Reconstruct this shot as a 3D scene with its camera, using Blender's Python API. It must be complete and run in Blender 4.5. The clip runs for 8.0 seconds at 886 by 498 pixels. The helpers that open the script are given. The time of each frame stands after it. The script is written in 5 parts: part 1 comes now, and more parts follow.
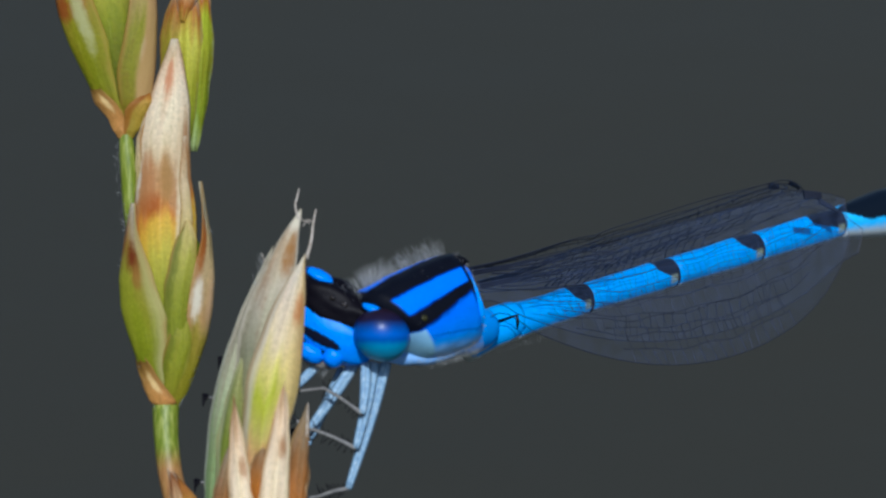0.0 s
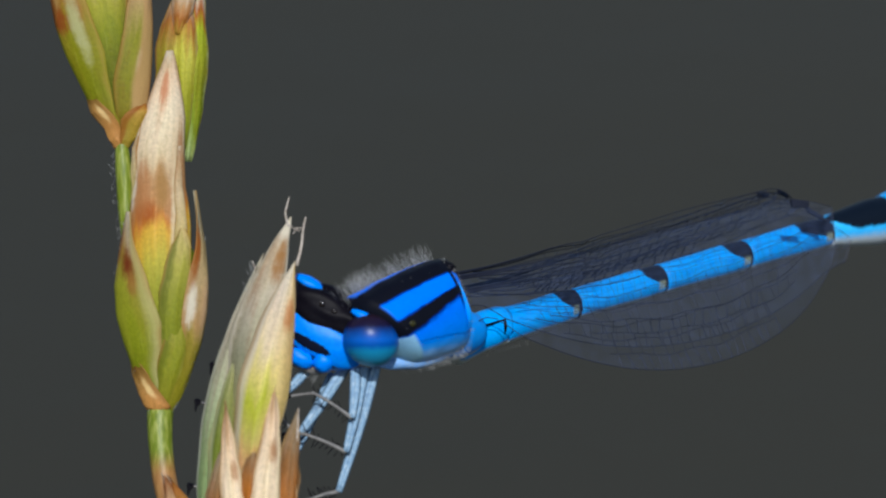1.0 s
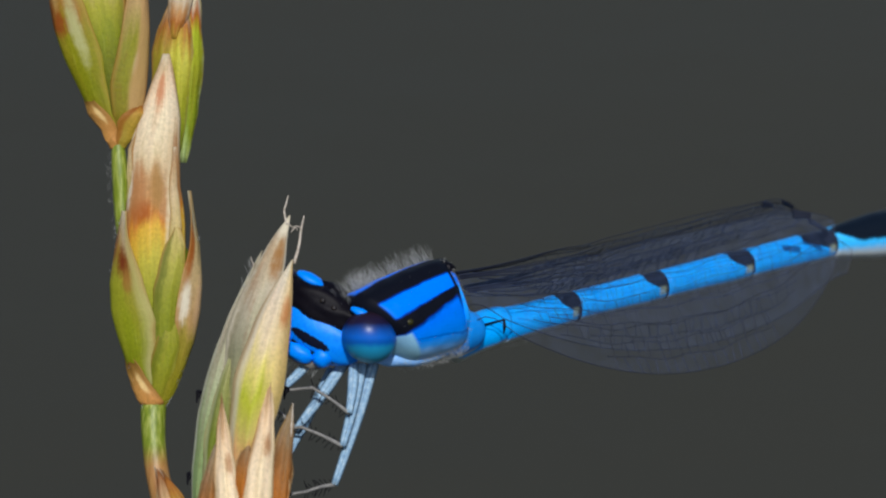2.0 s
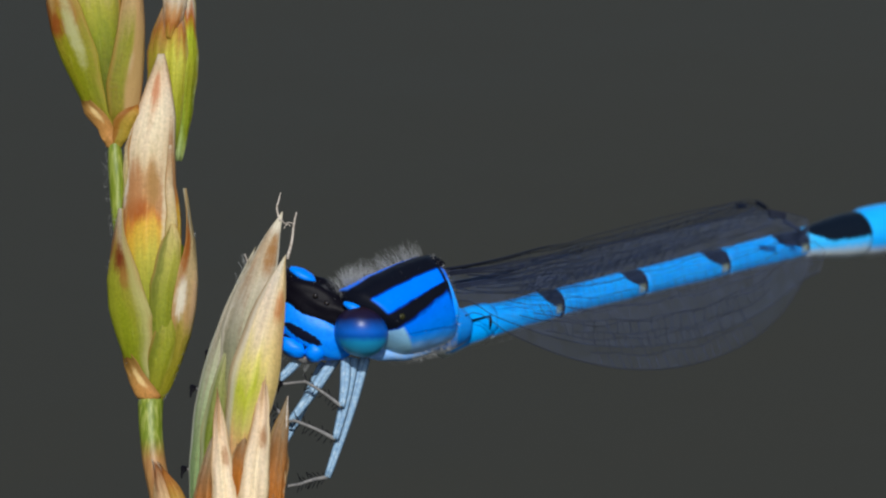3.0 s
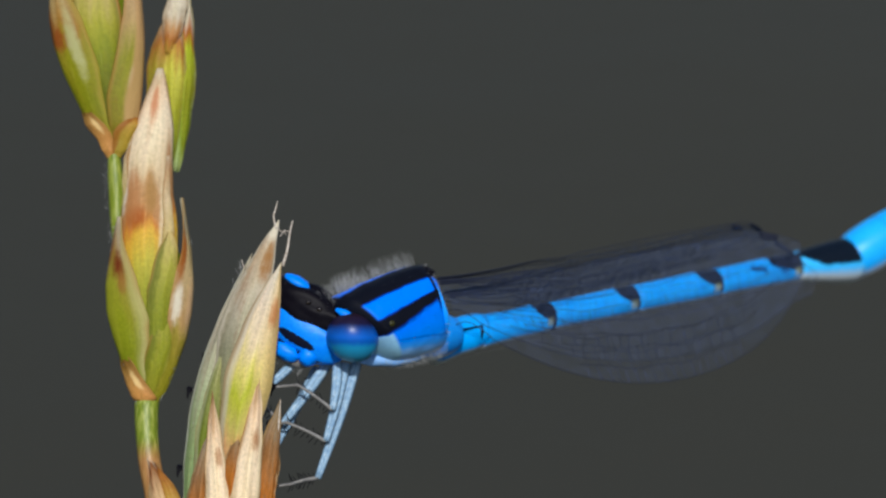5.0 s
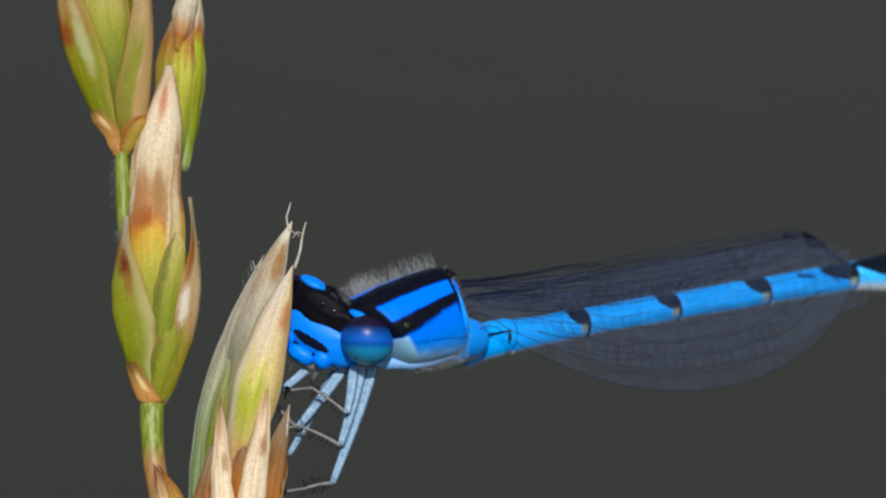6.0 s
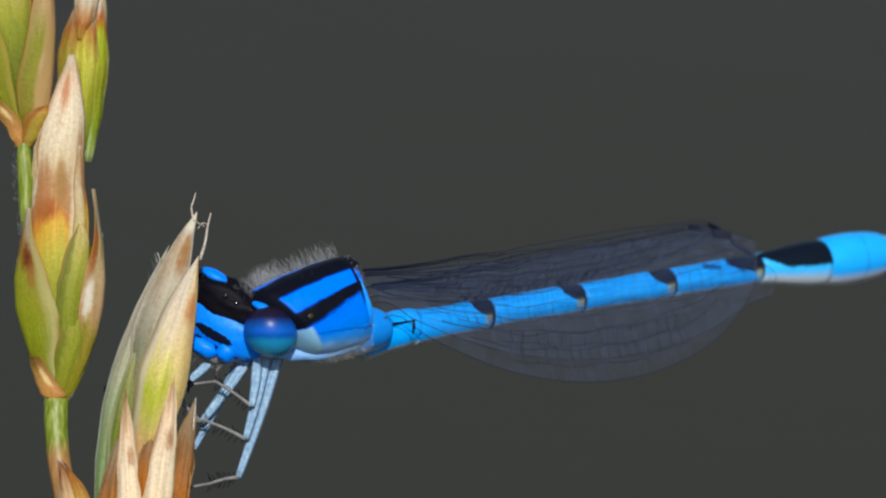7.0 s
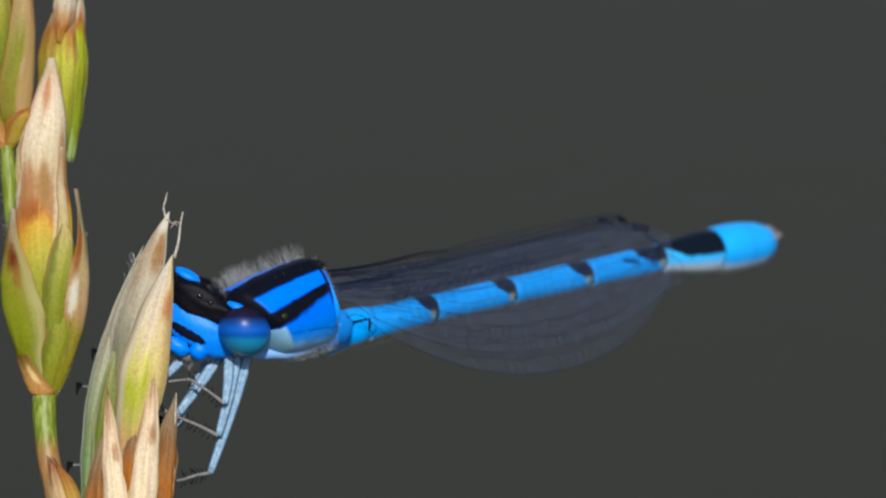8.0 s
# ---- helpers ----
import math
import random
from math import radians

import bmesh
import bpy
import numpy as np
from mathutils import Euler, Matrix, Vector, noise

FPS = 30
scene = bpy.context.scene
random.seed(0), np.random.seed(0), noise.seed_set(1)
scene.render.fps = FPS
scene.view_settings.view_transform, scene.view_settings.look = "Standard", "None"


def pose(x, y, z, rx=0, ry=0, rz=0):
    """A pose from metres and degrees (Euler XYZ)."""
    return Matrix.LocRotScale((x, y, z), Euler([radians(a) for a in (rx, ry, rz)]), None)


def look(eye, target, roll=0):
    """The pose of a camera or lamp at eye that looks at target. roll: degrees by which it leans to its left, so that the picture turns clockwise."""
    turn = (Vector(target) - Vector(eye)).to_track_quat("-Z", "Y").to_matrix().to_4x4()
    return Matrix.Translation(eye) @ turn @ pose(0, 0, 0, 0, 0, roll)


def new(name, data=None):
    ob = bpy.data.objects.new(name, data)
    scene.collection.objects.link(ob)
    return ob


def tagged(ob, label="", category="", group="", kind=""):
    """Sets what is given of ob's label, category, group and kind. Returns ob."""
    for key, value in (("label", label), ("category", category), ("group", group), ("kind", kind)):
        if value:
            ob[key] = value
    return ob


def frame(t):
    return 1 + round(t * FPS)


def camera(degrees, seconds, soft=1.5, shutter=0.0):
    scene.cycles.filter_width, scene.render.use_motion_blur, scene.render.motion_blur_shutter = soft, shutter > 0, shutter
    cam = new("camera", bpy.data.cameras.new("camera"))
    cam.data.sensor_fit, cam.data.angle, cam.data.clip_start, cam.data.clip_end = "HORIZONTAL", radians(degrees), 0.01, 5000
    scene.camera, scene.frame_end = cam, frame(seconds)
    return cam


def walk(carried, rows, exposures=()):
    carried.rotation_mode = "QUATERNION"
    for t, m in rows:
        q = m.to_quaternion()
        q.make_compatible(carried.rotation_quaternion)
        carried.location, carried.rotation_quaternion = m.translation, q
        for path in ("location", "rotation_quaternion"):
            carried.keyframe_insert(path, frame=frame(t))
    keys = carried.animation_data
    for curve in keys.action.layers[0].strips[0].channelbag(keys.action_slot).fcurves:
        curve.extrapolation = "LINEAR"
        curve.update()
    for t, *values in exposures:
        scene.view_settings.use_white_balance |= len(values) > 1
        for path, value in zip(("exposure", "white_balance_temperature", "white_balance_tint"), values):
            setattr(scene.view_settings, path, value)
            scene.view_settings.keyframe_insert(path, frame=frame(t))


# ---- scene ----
import functools
from collections import namedtuple

# One unit is 0.0223 mm, about one picture pixel; things are built in units to fit the camera's view: x along the
# picture, y away, z up.
U = 2.23e-5
TILT = 15.0                      # the camera looks down by this many degrees
BASE = pose(0, 0, 0.12, -TILT)   # the space of the plants: x right, y along the view, z up across it

# ---- camera ----
# seconds, distance in metres, turn to the right and upwards in degrees; sways: seconds, x, z in units, turn vector in degrees
CAMERA = [
    (0, 0.14171, -0.5295, -0.074),
    (0.1, 0.14186, -0.491, -0.0628),
    (0.2, 0.142, -0.4834, -0.0517),
    (0.3, 0.14215, -0.5065, -0.0405),
    (0.4, 0.14229, -0.4578, -0.0293),
    (0.5, 0.14244, -0.4707, -0.0181),
    (0.6, 0.14275, -0.4278, -0.0061),
    (0.7, 0.14306, -0.5021, 0.0059),
    (0.8, 0.14336, -0.4654, 0.0179),
    (0.9, 0.14367, -0.3814, 0.0299),
    (1, 0.14398, -0.3796, 0.0419),
    (1.1, 0.14435, -0.3125, 0.0426),
    (1.2, 0.14472, -0.3071, 0.0433),
    (1.3, 0.14508, -0.271, 0.044),
    (1.4, 0.14545, -0.2556, 0.0447),
    (1.5, 0.14582, -0.2669, 0.0454),
    (1.6, 0.14606, -0.2547, 0.0404),
    (1.7, 0.14629, -0.2425, 0.0355),
    (2.8, 0.14888, -0.1081, -0.019),
    (2.9, 0.14911, -0.0958, -0.0239),
    (3, 0.14935, -0.0836, -0.0289),
    (3.1, 0.14949, -0.0668, -0.0231),
    (3.2, 0.14962, -0.0499, -0.0173),
    (3.3, 0.14976, -0.033, -0.0116),
    (3.4, 0.14989, -0.0161, -0.0058),
    (3.5, 0.15003, 0.0007, 0),
    (3.6, 0.15053, 0.019, 0.0139),
    (3.7, 0.15103, 0.0373, 0.0279),
    (3.8, 0.15152, 0.0556, 0.0418),
    (3.9, 0.15202, 0.0739, 0.0558),
    (4, 0.15252, 0.0922, 0.0697),
    (4.1, 0.15313, 0.11, 0.0717),
    (4.2, 0.15373, 0.1278, 0.0738),
    (4.3, 0.15434, 0.1455, 0.0758),
    (4.4, 0.15494, 0.1633, 0.0779),
    (4.5, 0.15555, 0.1811, 0.0799),
    (4.6, 0.15528, 0.1629, 0.0799),
    (4.7, 0.15501, 0.1447, 0.0798),
    (5.8, 0.15204, -0.0558, 0.0794),
    (5.9, 0.15177, -0.074, 0.0794),
    (6, 0.1515, -0.0922, 0.0793),
    (6.1, 0.15139, -0.0901, 0.0683),
    (6.2, 0.15128, -0.1643, 0.0573),
    (6.3, 0.15117, -0.1113, 0.0462),
    (6.4, 0.15106, 0.1197, 0.0352),
    (6.5, 0.15095, 0.3422, 0.0242),
    (6.6, 0.15071, 0.5795, 0.0029),
    (6.7, 0.15047, 0.8853, 0.016),
    (6.8, 0.15023, 1.1224, -0.0223),
    (6.9, 0.14999, 1.2224, -0.0605),
    (7, 0.14975, 1.3052, -0.0302),
    (7.1, 0.14922, 1.3186, -0.0369),
    (7.2, 0.14869, 1.3832, -0.0093),
    (7.3, 0.14816, 1.4304, 0.0182),
    (7.4, 0.14763, 1.426, 0.0116),
    (7.5, 0.1471, 1.4557, -0.0122),
    (7.6, 0.1483, 2.0894, -0.031),
    (7.7, 0.1495, 2.2249, -0.0495),
    (7.8, 0.1507, 2.0853, -0.0335),
    (7.9, 0.1519, 1.9196, -0.0173),
    (8, 0.1531, 1.6341, -0.0351),
]
STALK_SWAY = [
    (0, -532.9, 12.71, 3.34, -0.35, 0.03),
    (0.1, -532.9, 12.71, 2.96, -0.32, 0.12),
    (0.2, -532.9, 12.71, 2.67, -0.3, 0.22),
    (0.3, -532.9, 12.71, 2.46, -0.26, 0.31),
    (0.4, -532.9, 12.71, 2.33, -0.23, 0.41),
    (0.5, -532.9, 12.71, 2.28, -0.19, 0.5),
    (0.6, -532.9, 12.71, 2.06, -0.22, 0.41),
    (0.7, -532.9, 12.71, 1.95, -0.24, 0.31),
    (1, -532.9, 12.71, 1.95, -0.26, 0.17),
    (1.5, -532.9, 12.71, 1.46, 0.33, 0.29),
    (3, -532.9, 12.71, 0.52, -0.19, 0.01),
    (3.5, -532.9, 12.71, 0.01, 0, 0),
    (4, -532.9, 12.71, 0.2, 0.15, 0.07),
    (4.5, -532.9, 12.71, -0.51, 0.12, 0.04),
    (6, -532.9, 12.71, -1.48, 0.84, 0.33),
    (6.5, -532.9, 12.71, -1.07, 0.94, 0.1),
    (7, -532.9, 12.71, -0.53, 0.52, 0.04),
    (7.2, -532.9, 12.71, -0.08, -0.15, 0.05),
    (7.5, -532.9, 12.71, 0.6, -1.11, 0.08),
    (8, -532.9, 12.71, 0.24, -0.7, 0.03),
]
SHOOT_SWAY = [
    (0, -338.76, -135.14, 0.46, -0.55, 0.59),
    (0.1, -338.98, -134.89, 0.37, -0.61, 0.45),
    (0.2, -339.32, -134.53, 0.31, -0.69, 0.34),
    (0.3, -339.72, -134.11, 0.25, -0.78, 0.26),
    (0.4, -340.09, -133.69, 0.21, -0.88, 0.19),
    (0.5, -340.5, -133.24, 0.18, -1, 0.15),
    (0.6, -341.11, -133.44, 0.17, -0.92, 0.22),
    (0.7, -341.75, -144.5, 0.19, -0.85, 0.32),
    (0.8, -342.2, -137.6, 0.22, -0.82, 0.37),
    (1, -343.11, -134.53, 0.27, -0.75, 0.49),
    (1.5, -336.08, -133.65, 0.96, 0.74, 0.2),
    (3, -336.83, -131.45, 0.28, -0.25, 0.09),
    (3.5, -337.25, -131.32, 0.01, 0, 0),
    (4, -337.36, -131.83, 0.94, 0.29, 0.02),
    (4.5, -336.77, -131.26, 1.41, 0.38, 0.09),
    (6, -333.44, -134.52, 2.89, 2.27, -0.36),
    (6.5, -334.73, -135.91, 2.53, 2.07, -0.33),
    (7, -332.21, -132.06, 2.7, 1.77, -0.28),
    (7.2, -332.42, -129.04, 2.61, 0.8, -0.14),
    (7.5, -332.92, -124.98, 2.85, -0.56, 0.06),
    (7.6, -352.39, -126.4, 2.71, -0.6, 0.04),
    (7.7, -357.85, -127.82, 2.56, -0.65, 0.03),
    (7.8, -353.32, -129.24, 2.42, -0.69, 0.01),
    (7.9, -345.78, -130.66, 2.27, -0.74, 0),
    (8, -340.25, -132.08, 2.13, -0.78, -0.02),
]
INSECT_SWAY = [
    (0, -152.8, -160.9, 0.12, -1.28, -0.04),
    (0.1, -158.8, -162.6, 0.16, -1.58, 0.81),
    (0.2, -158.4, -161.3, 0.07, -2.34, 0.77),
    (0.3, -156.1, -164.3, 0.33, -1.02, 0.36),
    (0.4, -165.8, -164.9, 0.17, -1.41, 3.78),
    (0.5, -156.6, -159.3, 0.63, -1.37, 2.55),
    (0.6, -167.7, -161.4, 0.73, -1.61, 2.77),
    (0.7, -178.6, -185, -0.05, -0.48, 4.75),
    (0.8, -150.4, -162.6, 0.81, -2.76, -0.78),
    (0.9, -156.1, -162.3, 0.77, -2.09, 1.06),
    (1, -157, -158.8, 0.62, -1.7, -0.36),
    (1.1, -168.1, -164.2, 0.48, -1.56, 2.1),
    (1.2, -161.7, -158.6, 0.82, -3.05, -0.03),
    (1.3, -156.3, -158.7, 1.03, -2.85, -1.29),
    (1.4, -149.4, -159.9, 1.07, -2, -2.19),
    (1.5, -146.5, -159.3, 1.3, -0.21, -1.71),
    (1.6, -142.5, -160.9, 0.99, -1.81, -2.22),
    (1.7, -141.4, -160.6, 1.02, -0.24, -2.11),
    (2.8, -148.7, -157.3, 0.56, -0.57, 0.17),
    (2.9, -143.7, -159.3, 0.43, -0.33, -0.3),
    (3, -145.4, -158.2, 0.41, -0.46, 0.03),
    (3.1, -142.7, -159.4, 0.28, -0.33, -0.33),
    (3.2, -142.2, -159.8, 0.16, -0.32, -0.41),
    (3.3, -142.5, -160.7, 0.11, -0.12, -0.37),
    (3.4, -144.6, -160.1, 0.11, -0.09, -0.11),
    (3.5, -145.6, -160.9, 0, 0, 0),
    (3.6, -146.9, -160.9, -0.05, 0, -0.14),
    (3.7, -146.4, -159.4, -0.03, -0.16, -0.5),
    (3.8, -143.9, -158.7, -0.02, -0.18, -1.09),
    (3.9, -143.7, -158.6, -0.06, -0.16, -1.41),
    (4, -146.1, -158.7, -0.1, -0.11, -1.4),
    (4.1, -145.6, -158.9, -0.03, -0.06, -1.27),
    (4.2, -144, -158.5, 0.03, -0.14, -1.3),
    (4.3, -143.6, -158.9, 0.09, -0.08, -1.16),
    (4.4, -144.1, -159.1, 0.23, 0.09, -0.9),
    (4.5, -145.2, -159.2, 0.3, 0.12, -0.58),
    (4.6, -143.7, -160.5, 0.14, 0.24, -1.09),
    (4.7, -144.1, -160.7, 0.08, 0.31, -1.34),
    (5.8, -137.4, -163.2, -0.98, 0.5, -5.7),
    (5.9, -134.4, -163.4, -1.11, 0.44, -6.38),
    (6, -133, -163.3, -1.16, 0.47, -6.86),
    (6.1, -130.7, -165.1, -1.47, 0.46, -6.94),
    (6.2, -130.2, -165.9, -1.71, 0.37, -6.83),
    (6.3, -130, -166.7, -1.91, 0.34, -6.67),
    (6.4, -131.3, -168.5, -2.17, 0.4, -6.34),
    (6.5, -133, -168.9, -2.38, 0.3, -5.98),
    (6.6, -142.1, -168.4, -2.57, 0.06, -5.2),
    (6.7, -135.7, -166.7, -2.24, 0.28, -4.67),
    (6.8, -125.7, -165, -1.83, -0.57, -7.64),
    (6.9, -131.8, -165.2, -2.17, 0.6, -7.38),
    (7, -138.3, -159.3, -1.01, -0.67, -6.14),
    (7.1, -141.6, -157.6, -0.92, 0.12, -6.77),
    (7.2, -143, -154, -0.88, -1.13, -4.38),
    (7.3, -138.8, -153.7, -0.71, -1.09, -4.89),
    (7.4, -144.1, -150.8, -0.34, -1.26, -3.54),
    (7.5, -141.3, -145.3, 0.22, -2.2, -4.25),
    (7.6, -158.4, -147, 0.57, -1.24, -2.66),
    (7.7, -176.7, -155.2, -0.04, -1, 2.41),
    (7.8, -167.8, -158.6, -0.71, -0.79, 0.81),
    (7.9, -158.7, -160.4, -0.6, -0.31, -0.07),
    (8, -154.4, -161.7, -0.43, -0.12, 0.25),
]
# the abdomen and the folded wings on the thorax: seconds, degrees aside and down
TAIL_SWAY = [
    (0, 2.18, -1.09),
    (0.1, 3.43, 1.5),
    (0.2, 1.77, -0.27),
    (0.3, 0.33, -0.55),
    (0.4, 4.6, 2.58),
    (0.5, 1.75, -0.36),
    (0.6, 2.64, 0.7),
    (0.7, 7.94, 5.26),
    (0.8, 1.9, 0.91),
    (0.9, 3.9, 1.24),
    (1, 1.23, -0.46),
    (1.1, 2.9, 1.82),
    (1.2, -1.15, 1.2),
    (1.3, 0.88, 0.89),
    (1.4, 1.09, 0.73),
    (1.5, 1.49, 1.06),
    (1.6, 0.32, 1.56),
    (1.7, -0.21, -0.16),
    (2.8, 3.24, 1.02),
    (2.9, 1.52, -0.23),
    (3, 0.74, 0.05),
    (3.1, 0.66, -0.11),
    (3.2, -0.4, -0.45),
    (3.3, -1.64, -1.18),
    (3.4, -0.46, -0.08),
    (3.5, 0, 0),
    (3.6, 0.53, 0.27),
    (3.7, 1.16, 0.35),
    (3.8, 1.32, 0.29),
    (3.9, 0.72, 0.44),
    (4, 1.71, 1.07),
    (4.1, 1.32, 0.81),
    (4.2, 1.38, 0.96),
    (4.3, 1.51, 1.19),
    (4.4, 1.14, 0.77),
    (4.5, 0.17, -0.01),
    (4.6, 0.24, 0.61),
    (4.7, 0.4, 0.38),
    (5.8, -0.1, 1.85),
    (5.9, -0.26, 1.1),
    (6, 0.15, 0.72),
    (6.1, -1.03, 0.4),
    (6.2, -1.06, 0.44),
    (6.3, -0.35, 1.01),
    (6.4, -0.52, 1.4),
    (6.5, -0.4, 0.44),
    (6.6, -0.28, 2.05),
    (6.7, -1.11, 2.07),
    (6.8, -0.78, 2.59),
    (6.9, -0.27, 1.45),
    (7, -0.91, 1.67),
    (7.1, 1.07, 2.34),
    (7.2, 1.25, 2),
    (7.3, 2.12, 3.28),
    (7.4, 3.64, 4.21),
    (7.5, 0.45, 1.56),
    (7.6, 2.31, 2.99),
    (7.7, 10.3, 5.71),
    (7.8, 5.66, 4.37),
    (7.9, 4.43, 2.92),
    (8, 2.71, 2.13),
]

cam = camera(13.294, 8.0, soft=2.2)
cam.data.dof.use_dof = True
cam.data.dof.focus_distance = 0.1508
cam.data.dof.aperture_fstop = 85.0
EXPOSURE = [(0.0, 0.03, 5650, 8), (0.5, 0.05, 5850, 9), (1.0, 0.06, 6050, 10), (1.5, 0.06, 6250, 10), (4.0, 0.07, 6250, 10), (4.5, 0.1, 6250, 10), (6.0, 0.12, 6280, 10), (7.0, 0.16, 6280, 10), (8.0, 0.18, 6280, 10)]


def view_pose(dist, turn, lift):
    return BASE @ Matrix.Translation((0, -dist, 0)) @ pose(0, 0, 0, 0, 0, -turn) @ pose(0, 0, 0, 90 + lift)


walk(cam, [(t, view_pose(d, a, b)) for t, d, a, b in CAMERA], EXPOSURE)

# ---- light ----
SUN = Vector((0.06, -0.74, 0.67)).normalized()
world = bpy.data.worlds.new("sky")
scene.world = world
world.use_nodes = True
wn = world.node_tree.nodes
sky = wn.new("ShaderNodeTexSky")
sky.sky_type, sky.sun_disc = "NISHITA", False
sky.sun_elevation = math.asin(SUN.z)
sky.sun_rotation = math.atan2(SUN.x, SUN.y)
wn["Background"].inputs["Strength"].default_value = 0.07
world.node_tree.links.new(sky.outputs[0], wn["Background"].inputs["Color"])
sun = new("sun", bpy.data.lights.new("sun", "SUN"))
sun.data.energy, sun.data.angle, sun.data.color = 3.5, radians(0.6), (1.0, 0.96, 0.9)
sun.matrix_basis = look(SUN * 5, (0, 0, 0))


# ---- materials ----
def rgb(r, g, b):
    return tuple(((v / 255 + 0.055) / 1.055) ** 2.4 if v > 10 else v / 3295 for v in (r, g, b)) + (1.0,)


class Mat:
    """A node material under construction."""

    def __init__(self, name):
        self.m = bpy.data.materials.new(name)
        self.m.use_nodes = True
        self.n = self.m.node_tree.nodes
        self.bsdf = self.n["Principled BSDF"]
        self.out = self.n["Material Output"]

    def link(self, a, b):
        self.m.node_tree.links.new(a, b)

    def put(self, socket, value):
        if isinstance(value, bpy.types.NodeSocket):
            self.link(value, socket)
        else:
            socket.default_value = value

    def attr(self, name):
        k = self.n.new("ShaderNodeAttribute")
        k.attribute_name = name
        return k.outputs["Fac"]

    def coord(self):
        return self.n.new("ShaderNodeTexCoord").outputs["Object"]

    def noise(self, scale, detail=3.0, vector=None, rough=0.55):
        k = self.n.new("ShaderNodeTexNoise")
        k.inputs["Scale"].default_value, k.inputs["Detail"].default_value = scale, detail
        k.inputs["Roughness"].default_value = rough
        self.link(vector or self.coord(), k.inputs["Vector"])
        return k.outputs["Fac"]

    def math(self, op, a, b=0.0, c=0.0):
        k = self.n.new("ShaderNodeMath")
        k.operation = op
        for s, v in zip(k.inputs, (a, b, c)):
            self.put(s, v)
        return k.outputs[0]

    def xyz(self, v):
        k = self.n.new("ShaderNodeSeparateXYZ")
        self.link(v, k.inputs[0])
        return k.outputs

    def join(self, x, y, z):
        k = self.n.new("ShaderNodeCombineXYZ")
        for s, v in zip(k.inputs, (x, y, z)):
            self.put(s, v)
        return k.outputs[0]

    def ramp(self, fac, stops, mode="LINEAR"):
        k = self.n.new("ShaderNodeValToRGB")
        k.color_ramp.interpolation = mode
        e = k.color_ramp.elements
        while len(e) < len(stops):
            e.new(0.5)
        for el, (p, c) in zip(e, stops):
            el.position, el.color = p, c
        self.put(k.inputs[0], fac)
        return k.outputs[0]

    def mix(self, fac, a, b, blend="MIX"):
        k = self.n.new("ShaderNodeMix")
        k.data_type, k.blend_type = "RGBA", blend
        self.put(k.inputs[0], fac)
        self.put(k.inputs[6], a)
        self.put(k.inputs[7], b)
        return k.outputs[2]

    def band(self, fac, lo, hi):
        """0 below lo, 1 above hi."""
        k = self.n.new("ShaderNodeMapRange")
        k.interpolation_type = "SMOOTHSTEP"
        self.put(k.inputs[0], fac)
        k.inputs[1].default_value, k.inputs[2].default_value = lo, hi
        return k.outputs[0]

    def bump(self, height, strength, dist):
        k = self.n.new("ShaderNodeBump")
        k.inputs["Strength"].default_value, k.inputs["Distance"].default_value = strength, dist
        self.link(height, k.inputs["Height"])
        self.link(k.outputs[0], self.bsdf.inputs["Normal"])

    def set(self, color=None, rough=0.5, spec=0.5):
        if color is not None:
            self.put(self.bsdf.inputs["Base Color"], color)
        self.put(self.bsdf.inputs["Roughness"], rough)
        self.bsdf.inputs["Specular IOR Level"].default_value = spec
        return self

    def thin(self, color, amount):
        """Lets some light through a leaf-like skin."""
        tr = self.n.new("ShaderNodeBsdfTranslucent")
        self.put(tr.inputs["Color"], color)
        mx = self.n.new("ShaderNodeMixShader")
        mx.inputs[0].default_value = amount
        self.link(self.bsdf.outputs[0], mx.inputs[1])
        self.link(tr.outputs[0], mx.inputs[2])
        self.link(mx.outputs[0], self.out.inputs["Surface"])
        return self


